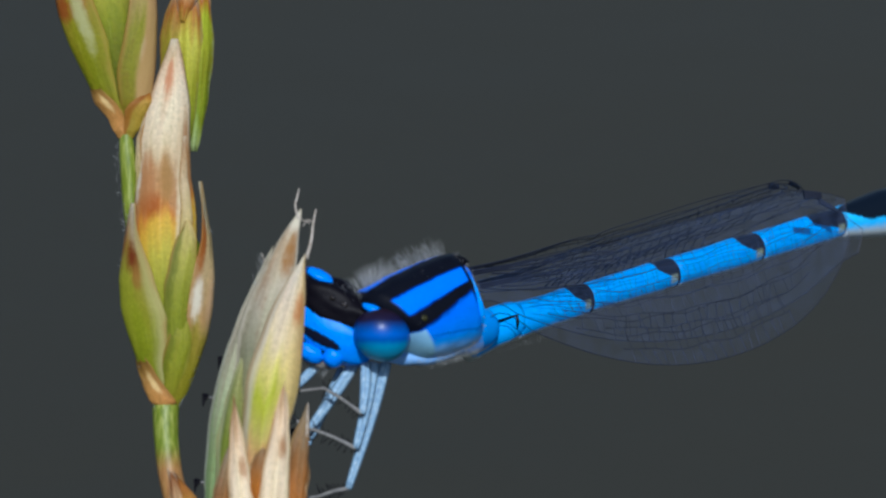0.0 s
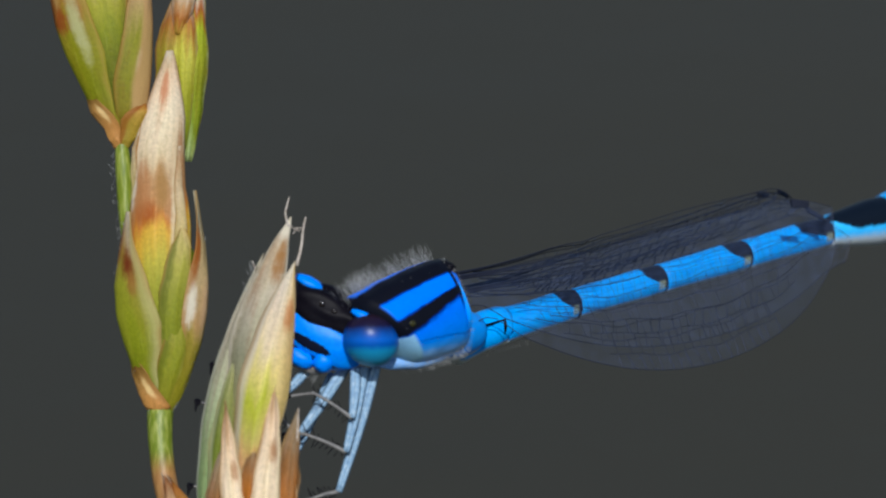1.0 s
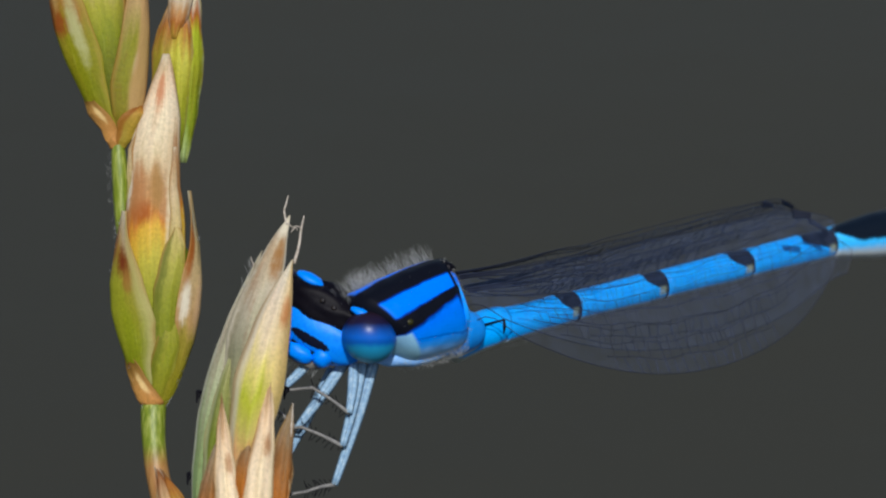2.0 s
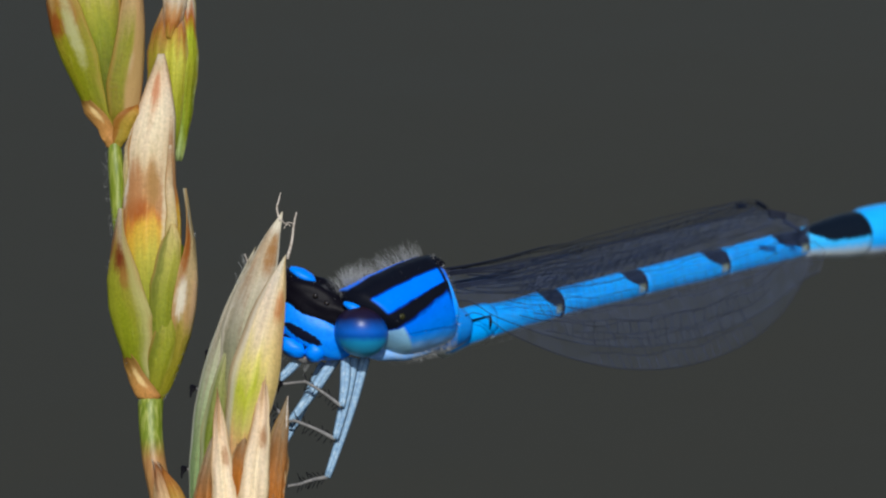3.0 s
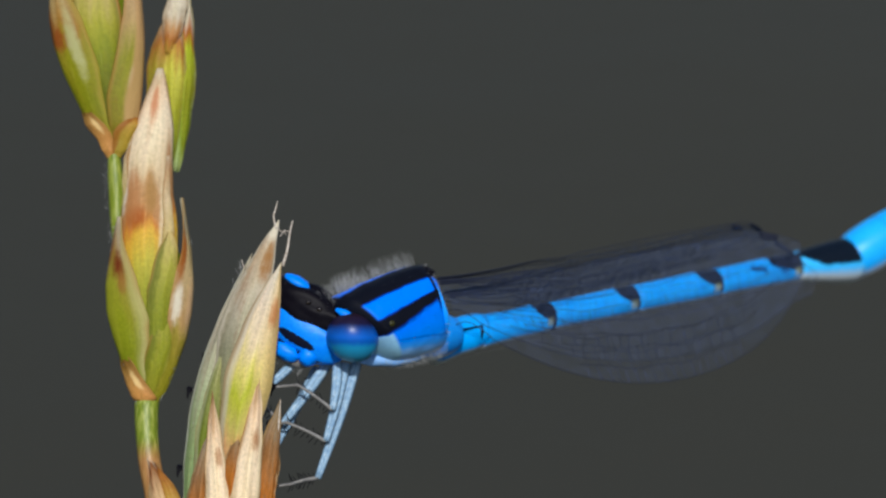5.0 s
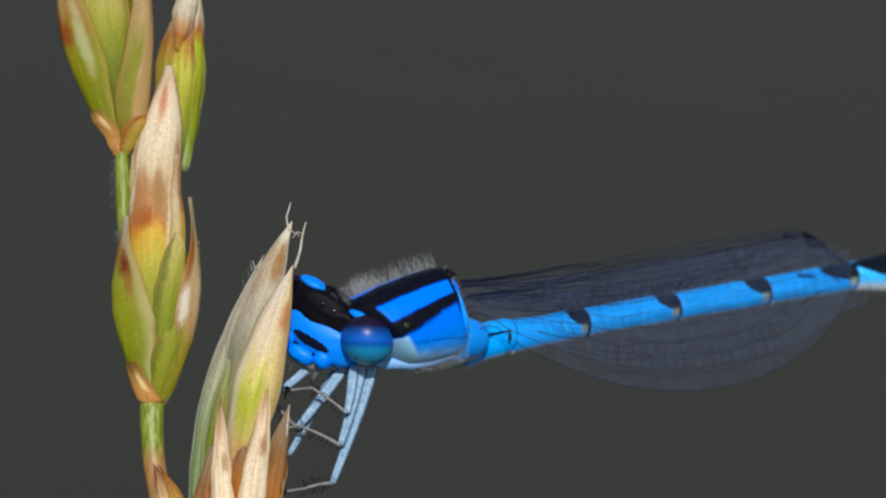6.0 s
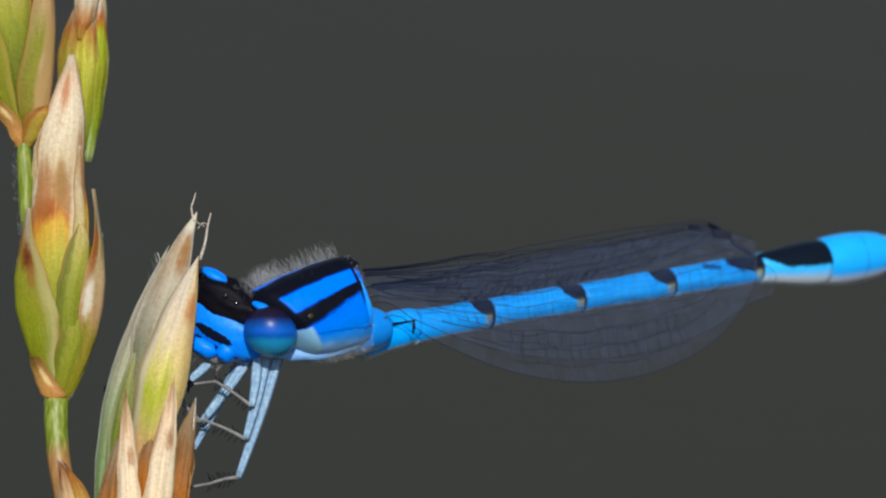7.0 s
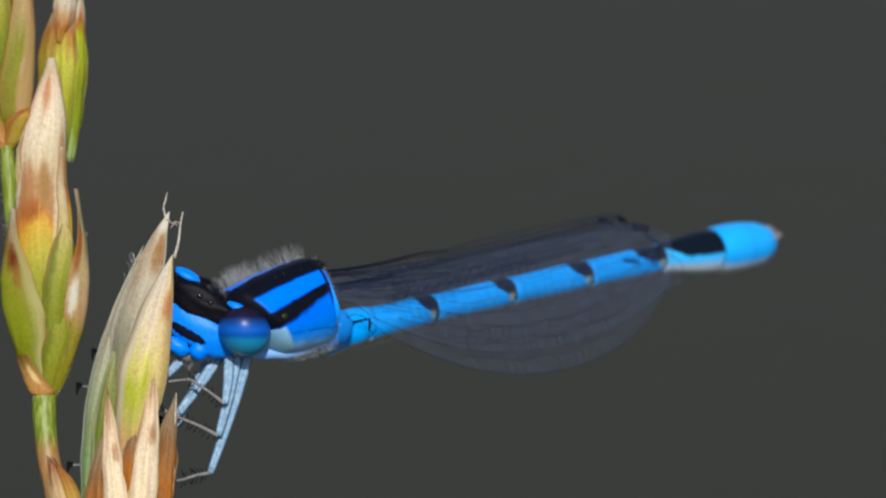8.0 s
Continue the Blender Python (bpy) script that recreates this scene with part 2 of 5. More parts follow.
def husk(name, stops, margin=None, stain=0.35, side=None, edge=0.74, marks=(), rims=(), hemtint=rgb(168, 124, 62), wander=0.34, slant=0.0):
    """A grass scale: colours from base to tip, another tint down one flank, papery margins, fine uneven veins, brown
    stains, a painted midline highlight.
    marks: blotches and some painted seam shade (along, across, length, width, colour, strength); rims: tinted borders,
    some of them seam shade (colour, side, from, strength)."""
    m = Mat(name)
    along, across, seed = m.attr("along"), m.attr("across"), m.attr("seed")
    broad = m.noise(1.0, 4, m.join(m.math("MULTIPLY", across, 2.6), m.math("MULTIPLY", along, 2.4), seed))
    fine = m.noise(1.0, 3, m.join(m.math("MULTIPLY", m.math("ADD", across, m.math("MULTIPLY", broad, 0.25)), 22.0), m.math("MULTIPLY", along, 4.5), m.math("ADD", seed, 5.0)))
    blot = m.noise(4.0e3, 4)
    grain = m.noise(2.6e4, 4)
    pos = m.math("ADD", m.math("MULTIPLY_ADD", across, slant, along), m.math("MULTIPLY", m.math("SUBTRACT", broad, 0.5), wander))
    col = m.ramp(pos, stops)
    if side:
        col = m.mix(m.math("MULTIPLY", m.band(m.math("ADD", across, m.math("SUBTRACT", broad, 0.5)), -0.1, 0.75), 0.85), col, side)
    col = m.mix(1.0, col, m.ramp(fine, [(0.30, (0.91, 0.91, 0.87, 1)), (0.5, (1.0, 1.0, 1.0, 1)), (0.72, (1.09, 1.08, 1.06, 1))]), "MULTIPLY")
    mott = m.noise(7.5e3, 4, None, 0.62)
    col = m.mix(0.4, col, m.ramp(mott, [(0.32, (0.62, 0.62, 0.50, 1)), (0.5, (1.0, 1.0, 1.0, 1)), (0.68, (1.26, 1.22, 1.14, 1))]), "MULTIPLY")
    col = m.mix(m.math("MULTIPLY", m.band(fine, 0.60, 0.76), 0.08), col, rgb(226, 216, 170))
    col = m.mix(m.math("MULTIPLY", m.band(m.math("ADD", broad, m.math("MULTIPLY", blot, 0.35)), 0.70, 0.86), stain), col, rgb(132, 78, 30))
    # highlight down the midline and shade towards both edges, multiplied into the colour
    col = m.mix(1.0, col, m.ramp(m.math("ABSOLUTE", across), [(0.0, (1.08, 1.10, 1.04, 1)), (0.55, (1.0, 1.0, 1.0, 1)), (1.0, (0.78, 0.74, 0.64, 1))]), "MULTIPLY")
    if margin:
        far = m.math("ADD", m.math("ABSOLUTE", across), m.math("MULTIPLY", m.math("SUBTRACT", blot, 0.5), 0.5))
        col = m.mix(m.math("MULTIPLY", m.band(far, edge, edge + 0.26), m.math("MULTIPLY_ADD", m.band(along, 0.2, 0.55), 0.5, 0.3)), col, margin)
    for pa, pc, ra, rc, tint, k in marks:
        u = m.math("DIVIDE", m.math("SUBTRACT", along, pa), ra)
        v = m.math("DIVIDE", m.math("SUBTRACT", across, pc), rc)
        d = m.math("ADD", m.math("MULTIPLY", u, u), m.math("MULTIPLY", v, v))
        d = m.math("ADD", d, m.math("MULTIPLY", m.math("SUBTRACT", m.math("ADD", fine, blot), 1.0), 1.3))
        col = m.mix(m.math("MULTIPLY", m.band(d, 1.5, -0.1), k), col, tint)
    for tint, way, start, k in rims:
        d = m.math("ADD", m.math("MULTIPLY", across, way), m.math("MULTIPLY", m.math("SUBTRACT", broad, 0.5), 0.3))
        col = m.mix(m.math("MULTIPLY", m.band(d, start, min(start + 0.25, 1.0)), k * 0.85), col, tint)
    hem = m.math("ADD", m.math("ABSOLUTE", across), m.math("MULTIPLY", m.math("SUBTRACT", broad, 0.5), 0.35))
    col = m.mix(m.math("MULTIPLY", m.math("MULTIPLY", m.band(hem, 0.80, 1.0), m.band(m.math("ADD", broad, m.math("MULTIPLY", along, 0.2)), 0.45, 0.62)), 0.5), col, hemtint)
    speck = m.band(m.noise(1.1e4, 2), 0.68, 0.76)
    col = m.mix(m.math("MULTIPLY", speck, 0.22), col, rgb(92, 58, 30))
    col = m.mix(0.22, col, m.ramp(grain, [(0.3, (0.62, 0.60, 0.55, 1)), (0.7, (1.28, 1.26, 1.22, 1))]), "MULTIPLY")
    col = m.mix(1.0, col, (0.91, 0.92, 0.84, 1), "MULTIPLY")
    m.set(col, m.math("ADD", 0.40, m.math("MULTIPLY", grain, 0.3)), 0.2)
    m.bump(m.math("ADD", m.math("MULTIPLY", fine, 0.9), m.math("ADD", m.math("MULTIPLY", grain, 0.5), m.math("ADD", m.math("MULTIPLY", blot, 1.6), m.math("MULTIPLY", mott, 1.2)))), 0.55, 2.4e-5)
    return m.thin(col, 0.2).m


GREEN, LIME = rgb(124, 142, 16), rgb(172, 182, 40)
STRAW, PAPER = rgb(205, 178, 128), rgb(208, 194, 178)
BROWN, RUST = rgb(128, 74, 34), rgb(170, 92, 32)
GREY = rgb(176, 172, 158)
DUSK, WHITE = rgb(116, 52, 16), rgb(234, 226, 212)
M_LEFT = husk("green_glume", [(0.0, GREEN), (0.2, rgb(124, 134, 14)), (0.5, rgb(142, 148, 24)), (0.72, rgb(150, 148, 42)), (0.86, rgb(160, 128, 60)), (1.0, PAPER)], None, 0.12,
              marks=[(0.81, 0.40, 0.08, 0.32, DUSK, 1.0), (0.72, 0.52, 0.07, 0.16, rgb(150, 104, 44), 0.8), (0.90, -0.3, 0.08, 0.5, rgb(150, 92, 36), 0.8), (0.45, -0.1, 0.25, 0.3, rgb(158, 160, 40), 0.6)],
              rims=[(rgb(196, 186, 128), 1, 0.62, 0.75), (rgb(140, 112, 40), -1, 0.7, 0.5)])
# the mark paints the shade of the groove along its left side
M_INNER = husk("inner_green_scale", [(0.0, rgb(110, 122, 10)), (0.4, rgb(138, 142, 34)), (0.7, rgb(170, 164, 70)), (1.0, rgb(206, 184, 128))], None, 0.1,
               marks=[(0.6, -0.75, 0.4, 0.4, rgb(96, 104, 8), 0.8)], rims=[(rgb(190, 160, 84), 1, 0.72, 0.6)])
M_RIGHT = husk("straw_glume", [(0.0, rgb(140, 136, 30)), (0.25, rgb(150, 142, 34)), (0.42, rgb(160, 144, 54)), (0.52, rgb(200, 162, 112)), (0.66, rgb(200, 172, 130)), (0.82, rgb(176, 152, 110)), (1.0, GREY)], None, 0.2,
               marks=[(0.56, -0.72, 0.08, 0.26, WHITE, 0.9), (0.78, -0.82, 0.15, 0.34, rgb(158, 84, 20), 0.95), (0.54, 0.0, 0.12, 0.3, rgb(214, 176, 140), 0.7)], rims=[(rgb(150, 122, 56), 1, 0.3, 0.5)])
# first mark: shade of the seam on the left, put into the colour
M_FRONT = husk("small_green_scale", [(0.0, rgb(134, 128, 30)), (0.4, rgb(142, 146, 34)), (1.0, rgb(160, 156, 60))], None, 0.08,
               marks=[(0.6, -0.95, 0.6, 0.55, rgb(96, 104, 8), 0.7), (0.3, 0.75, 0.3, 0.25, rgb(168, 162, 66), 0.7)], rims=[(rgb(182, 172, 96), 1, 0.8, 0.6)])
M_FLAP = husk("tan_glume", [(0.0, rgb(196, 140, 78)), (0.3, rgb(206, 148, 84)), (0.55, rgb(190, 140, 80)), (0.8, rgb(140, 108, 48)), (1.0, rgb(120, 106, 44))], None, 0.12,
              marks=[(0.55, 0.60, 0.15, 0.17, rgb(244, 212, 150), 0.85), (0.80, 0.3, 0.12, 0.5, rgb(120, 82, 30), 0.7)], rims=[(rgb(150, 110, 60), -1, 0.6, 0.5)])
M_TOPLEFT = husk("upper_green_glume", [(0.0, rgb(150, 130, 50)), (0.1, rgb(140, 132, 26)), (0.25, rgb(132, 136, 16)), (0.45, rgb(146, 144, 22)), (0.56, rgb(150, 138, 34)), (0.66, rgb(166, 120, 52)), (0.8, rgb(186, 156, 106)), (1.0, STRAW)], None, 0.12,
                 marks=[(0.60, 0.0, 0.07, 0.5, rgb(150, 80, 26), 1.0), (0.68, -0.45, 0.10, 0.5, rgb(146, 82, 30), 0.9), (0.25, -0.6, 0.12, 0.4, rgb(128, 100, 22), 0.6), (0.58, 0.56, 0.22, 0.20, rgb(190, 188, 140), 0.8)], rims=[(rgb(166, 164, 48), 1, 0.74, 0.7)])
# the two dark green rims are painted shade of the neighbouring seams
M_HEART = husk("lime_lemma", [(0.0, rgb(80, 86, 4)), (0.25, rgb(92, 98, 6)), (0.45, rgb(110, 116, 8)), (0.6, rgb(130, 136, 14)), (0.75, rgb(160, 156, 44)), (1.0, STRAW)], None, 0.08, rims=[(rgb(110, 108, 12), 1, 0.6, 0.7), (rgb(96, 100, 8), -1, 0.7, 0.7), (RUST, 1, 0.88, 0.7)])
# the darker upper stops stand in for crevice shade between the scales
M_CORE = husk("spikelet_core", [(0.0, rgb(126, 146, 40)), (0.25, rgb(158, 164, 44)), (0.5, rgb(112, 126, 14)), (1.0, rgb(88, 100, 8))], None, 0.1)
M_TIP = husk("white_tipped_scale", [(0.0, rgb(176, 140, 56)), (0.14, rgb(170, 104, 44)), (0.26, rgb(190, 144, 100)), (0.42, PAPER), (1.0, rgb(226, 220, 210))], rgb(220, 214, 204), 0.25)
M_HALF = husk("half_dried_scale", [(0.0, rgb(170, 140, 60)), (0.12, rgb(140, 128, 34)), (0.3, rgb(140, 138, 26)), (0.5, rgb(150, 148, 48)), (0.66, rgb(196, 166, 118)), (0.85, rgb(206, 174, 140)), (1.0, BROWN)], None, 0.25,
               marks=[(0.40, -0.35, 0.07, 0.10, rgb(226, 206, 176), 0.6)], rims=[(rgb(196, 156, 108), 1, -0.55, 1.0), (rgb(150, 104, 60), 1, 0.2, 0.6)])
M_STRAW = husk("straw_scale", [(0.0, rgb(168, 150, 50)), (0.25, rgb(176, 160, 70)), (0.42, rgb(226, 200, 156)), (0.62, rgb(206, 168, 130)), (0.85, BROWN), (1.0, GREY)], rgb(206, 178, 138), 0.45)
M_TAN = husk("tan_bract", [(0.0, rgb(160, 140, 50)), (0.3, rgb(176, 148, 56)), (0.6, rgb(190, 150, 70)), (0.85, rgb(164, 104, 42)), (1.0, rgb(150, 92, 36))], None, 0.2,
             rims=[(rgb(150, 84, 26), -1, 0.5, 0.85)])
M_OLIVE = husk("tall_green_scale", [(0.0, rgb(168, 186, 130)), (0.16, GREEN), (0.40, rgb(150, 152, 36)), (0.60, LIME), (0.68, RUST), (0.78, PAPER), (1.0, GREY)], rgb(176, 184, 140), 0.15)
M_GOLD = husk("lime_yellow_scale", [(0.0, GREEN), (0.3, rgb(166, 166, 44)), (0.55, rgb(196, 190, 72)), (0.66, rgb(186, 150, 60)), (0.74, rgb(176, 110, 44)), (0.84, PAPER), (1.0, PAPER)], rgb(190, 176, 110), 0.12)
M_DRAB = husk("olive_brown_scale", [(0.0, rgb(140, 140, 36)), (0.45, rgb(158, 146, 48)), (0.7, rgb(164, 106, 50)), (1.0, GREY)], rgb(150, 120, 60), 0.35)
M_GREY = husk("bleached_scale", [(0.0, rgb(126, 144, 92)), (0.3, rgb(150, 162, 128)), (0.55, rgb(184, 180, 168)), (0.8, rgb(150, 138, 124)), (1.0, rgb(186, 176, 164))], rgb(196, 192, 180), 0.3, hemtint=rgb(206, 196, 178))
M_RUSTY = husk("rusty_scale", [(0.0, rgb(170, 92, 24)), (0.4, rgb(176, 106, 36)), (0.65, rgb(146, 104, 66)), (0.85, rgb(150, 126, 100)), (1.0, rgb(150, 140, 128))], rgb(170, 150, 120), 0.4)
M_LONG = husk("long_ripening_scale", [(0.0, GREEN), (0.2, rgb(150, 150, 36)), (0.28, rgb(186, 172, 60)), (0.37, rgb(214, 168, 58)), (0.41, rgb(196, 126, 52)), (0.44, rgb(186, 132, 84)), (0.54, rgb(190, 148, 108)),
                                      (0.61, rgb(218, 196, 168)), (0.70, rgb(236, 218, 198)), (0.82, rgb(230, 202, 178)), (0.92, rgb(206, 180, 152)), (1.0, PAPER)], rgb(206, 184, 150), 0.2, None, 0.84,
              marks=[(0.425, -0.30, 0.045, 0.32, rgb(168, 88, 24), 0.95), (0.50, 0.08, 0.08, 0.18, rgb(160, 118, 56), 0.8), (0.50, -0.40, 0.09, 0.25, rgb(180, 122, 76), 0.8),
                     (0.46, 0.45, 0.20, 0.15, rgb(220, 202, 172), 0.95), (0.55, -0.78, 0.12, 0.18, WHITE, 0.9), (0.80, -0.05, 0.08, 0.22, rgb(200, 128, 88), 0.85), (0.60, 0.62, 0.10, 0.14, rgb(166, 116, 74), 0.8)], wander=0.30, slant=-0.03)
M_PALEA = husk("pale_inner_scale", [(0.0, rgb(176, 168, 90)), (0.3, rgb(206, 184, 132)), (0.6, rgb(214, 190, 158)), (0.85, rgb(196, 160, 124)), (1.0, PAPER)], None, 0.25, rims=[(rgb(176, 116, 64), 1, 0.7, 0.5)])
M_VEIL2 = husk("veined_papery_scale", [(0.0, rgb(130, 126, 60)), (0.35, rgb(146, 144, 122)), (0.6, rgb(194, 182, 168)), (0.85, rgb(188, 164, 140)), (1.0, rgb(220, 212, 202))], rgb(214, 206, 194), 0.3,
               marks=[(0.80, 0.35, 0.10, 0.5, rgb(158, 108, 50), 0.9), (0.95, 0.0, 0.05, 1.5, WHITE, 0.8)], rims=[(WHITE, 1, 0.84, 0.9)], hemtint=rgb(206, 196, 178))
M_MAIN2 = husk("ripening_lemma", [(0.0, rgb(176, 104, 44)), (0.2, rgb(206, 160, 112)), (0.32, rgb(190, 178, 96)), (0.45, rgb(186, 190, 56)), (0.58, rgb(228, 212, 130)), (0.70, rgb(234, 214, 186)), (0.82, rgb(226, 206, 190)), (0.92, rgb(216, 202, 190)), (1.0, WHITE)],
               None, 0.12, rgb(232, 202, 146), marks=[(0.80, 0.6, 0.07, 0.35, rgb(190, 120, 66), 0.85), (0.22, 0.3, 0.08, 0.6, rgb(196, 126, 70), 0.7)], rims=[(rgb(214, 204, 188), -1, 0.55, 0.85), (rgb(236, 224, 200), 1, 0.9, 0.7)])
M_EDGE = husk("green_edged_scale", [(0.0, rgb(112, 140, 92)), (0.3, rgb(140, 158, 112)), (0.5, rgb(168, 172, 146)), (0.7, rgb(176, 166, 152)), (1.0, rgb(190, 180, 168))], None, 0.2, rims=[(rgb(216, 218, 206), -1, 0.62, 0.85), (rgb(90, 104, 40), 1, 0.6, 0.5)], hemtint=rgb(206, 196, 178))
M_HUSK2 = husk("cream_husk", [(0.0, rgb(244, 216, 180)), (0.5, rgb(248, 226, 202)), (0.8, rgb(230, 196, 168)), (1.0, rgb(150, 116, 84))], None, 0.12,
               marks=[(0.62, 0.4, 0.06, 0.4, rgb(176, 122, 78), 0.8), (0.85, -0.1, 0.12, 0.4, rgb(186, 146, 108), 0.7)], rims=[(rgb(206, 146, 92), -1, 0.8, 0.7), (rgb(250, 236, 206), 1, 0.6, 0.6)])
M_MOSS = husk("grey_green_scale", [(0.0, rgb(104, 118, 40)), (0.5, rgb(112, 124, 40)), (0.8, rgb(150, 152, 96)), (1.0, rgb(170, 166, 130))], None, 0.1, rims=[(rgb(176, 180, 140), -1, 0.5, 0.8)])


def stem_material():
    m = Mat("grass_stem")
    x, y, z = m.xyz(m.coord())
    s = m.noise(1.0, 4, m.join(m.math("MULTIPLY", x, 9e3), m.math("MULTIPLY", y, 9e3), m.math("MULTIPLY", z, 900.0)))
    f = m.noise(2.4e4, 3)
    col = m.ramp(s, [(0.3, rgb(88, 106, 14)), (0.5, rgb(116, 130, 28)), (0.70, rgb(156, 162, 82))])
    col = m.mix(m.math("MULTIPLY", m.band(m.attr("node"), 0.2, 0.9), 0.9), col, m.mix(s, rgb(120, 66, 34), rgb(190, 140, 84)))
    m.set(col, 0.42, 0.45)
    m.bump(m.math("ADD", s, f), 0.5, 2e-5)
    return m.m


M_STEM = stem_material()


def thread_material():
    m = Mat("dry_awn")
    m.set(m.ramp(m.noise(9e3), [(0.3, rgb(140, 128, 112)), (0.7, rgb(206, 196, 184))]), 0.6)
    return m.m


M_AWN = thread_material()

BLUE, INK = (0.0, 0.175, 0.97, 1), (0.004, 0.005, 0.010, 1)
CHALK = rgb(208, 216, 222)
NAVY = (0.0, 0.03, 0.28, 1)


def skin(m, col, rough=0.38, relief=0.35, spec=0.2):
    """Chitin: fine grain, slight sheen."""
    g = m.noise(3.2e4, 3)
    col = m.mix(0.25, col, m.ramp(g, [(0.3, (0.6, 0.65, 0.7, 1)), (0.7, (1.15, 1.12, 1.1, 1))]), "MULTIPLY")
    w = m.noise(1.0e4, 3)
    col = m.mix(0.22, col, m.ramp(w, [(0.35, (0.7, 0.8, 0.88, 1)), (0.65, (1.1, 1.12, 1.08, 1))]), "MULTIPLY")
    m.set(col, rough, spec)
    m.bump(m.math("ADD", g, m.math("MULTIPLY", w, 2.0)), relief, 9e-6)
    return m.m


def plain_skin(name, a, b, rough=0.4, spec=0.2):
    m = Mat(name)
    return skin(m, m.mix(m.noise(6e3, 4), a, b), rough, 0.35, spec)


def thorax_material():
    m = Mat("striped_thorax")
    along = m.attr("along")
    f = m.math("ADD", m.attr("stripe"), m.math("MULTIPLY", m.math("SUBTRACT", m.noise(3.0e3, 3), 0.5), 0.14))
    blue = m.mix(m.noise(4e3), BLUE, (0.0, 0.19, 0.97, 1))
    col = m.ramp(m.math("DIVIDE", f, 5.0), [(0.0, INK), (0.184, INK), (0.200, NAVY), (0.222, BLUE), (0.384, BLUE), (0.402, NAVY), (0.416, INK), (0.580, INK), (0.600, NAVY), (0.622, BLUE),
                                            (0.72, (0.0, 0.23, 0.97, 1)), (0.775, (0.04, 0.33, 0.92, 1)), (0.83, rgb(150, 196, 240)), (1.0, CHALK)])
    col = m.mix(m.math("MULTIPLY", m.band(m.math("ABSOLUTE", m.math("SUBTRACT", f, 1.5)), 0.5, 0.3), 0.5), col, blue)
    # the seam low on the flank, the pale patch behind the eye, the dark hind rim
    seam = m.band(m.math("ABSOLUTE", m.math("SUBTRACT", m.math("SUBTRACT", f, m.math("MULTIPLY", along, 0.3)), 3.45)), 0.045, 0.012)
    col = m.mix(m.math("MULTIPLY", seam, 0.45), col, NAVY)
    pale = m.math("MULTIPLY", m.band(f, 3.0, 3.15), m.band(m.math("ADD", along, m.math("MULTIPLY", f, -0.03)), 0.0, -0.07))
    col = m.mix(m.math("MULTIPLY", pale, 0.85), col, rgb(150, 200, 222))
    neck = m.math("MULTIPLY", m.band(along, 0.01, -0.03), m.band(f, 3.1, 2.9))
    col = m.mix(neck, col, INK)
    rim = m.math("MULTIPLY", m.band(m.math("ABSOLUTE", m.math("SUBTRACT", along, 0.985)), 0.03, 0.014), m.band(f, 3.4, 3.0))
    col = m.mix(rim, col, INK)
    return skin(m, col, 0.46, 0.35, 0.08)


def face_material():
    m = Mat("banded_face")
    c = m.math("ADD", m.attr("height"), m.math("MULTIPLY", m.math("SUBTRACT", m.noise(9e3, 3), 0.5), 0.16))
    a = m.math("ADD", m.attr("wide"), m.math("MULTIPLY", m.math("SUBTRACT", m.noise(8e3, 3), 0.5), 0.16))
    col = m.mix(m.noise(5e3, 3), BLUE, (0.01, 0.30, 0.95, 1))

    def near(v, at, out, full):
        return m.band(m.math("ABSOLUTE", m.math("SUBTRACT", v, at)), out, full)

    u, v = m.math("DIVIDE", m.math("ADD", c, 0.13), 0.20), m.math("DIVIDE", m.math("ADD", a, 0.10), 0.50)
    patch = m.band(m.math("ADD", m.math("MULTIPLY", u, u), m.math("MULTIPLY", v, v)), 1.08, 0.88)
    line = m.math("MULTIPLY", near(c, -0.58, 0.09, 0.04), near(a, -0.05, 0.72, 0.6))
    seam = m.math("MULTIPLY", near(a, 0.20, 0.06, 0.02), m.band(c, -0.5, -0.6))
    top = m.band(c, 0.70, 0.80)
    dark = m.math("MAXIMUM", m.math("MAXIMUM", patch, line), m.math("MAXIMUM", seam, top))
    return skin(m, m.mix(dark, col, (0.004, 0.006, 0.02, 1)), 0.4, 0.5)


def flank_material():
    m = Mat("blue_flank")
    phi = m.math("ADD", m.math("ABSOLUTE", m.attr("phi")), m.math("MULTIPLY", m.math("SUBTRACT", m.noise(5e3, 3), 0.5), 9.0))
    col = m.mix(m.noise(4e3), (0.0, 0.25, 0.96, 1), (0.02, 0.36, 0.98, 1))
    return skin(m, m.mix(m.band(phi, 98.0, 128.0), col, CHALK), 0.45, 0.4, 0.12)


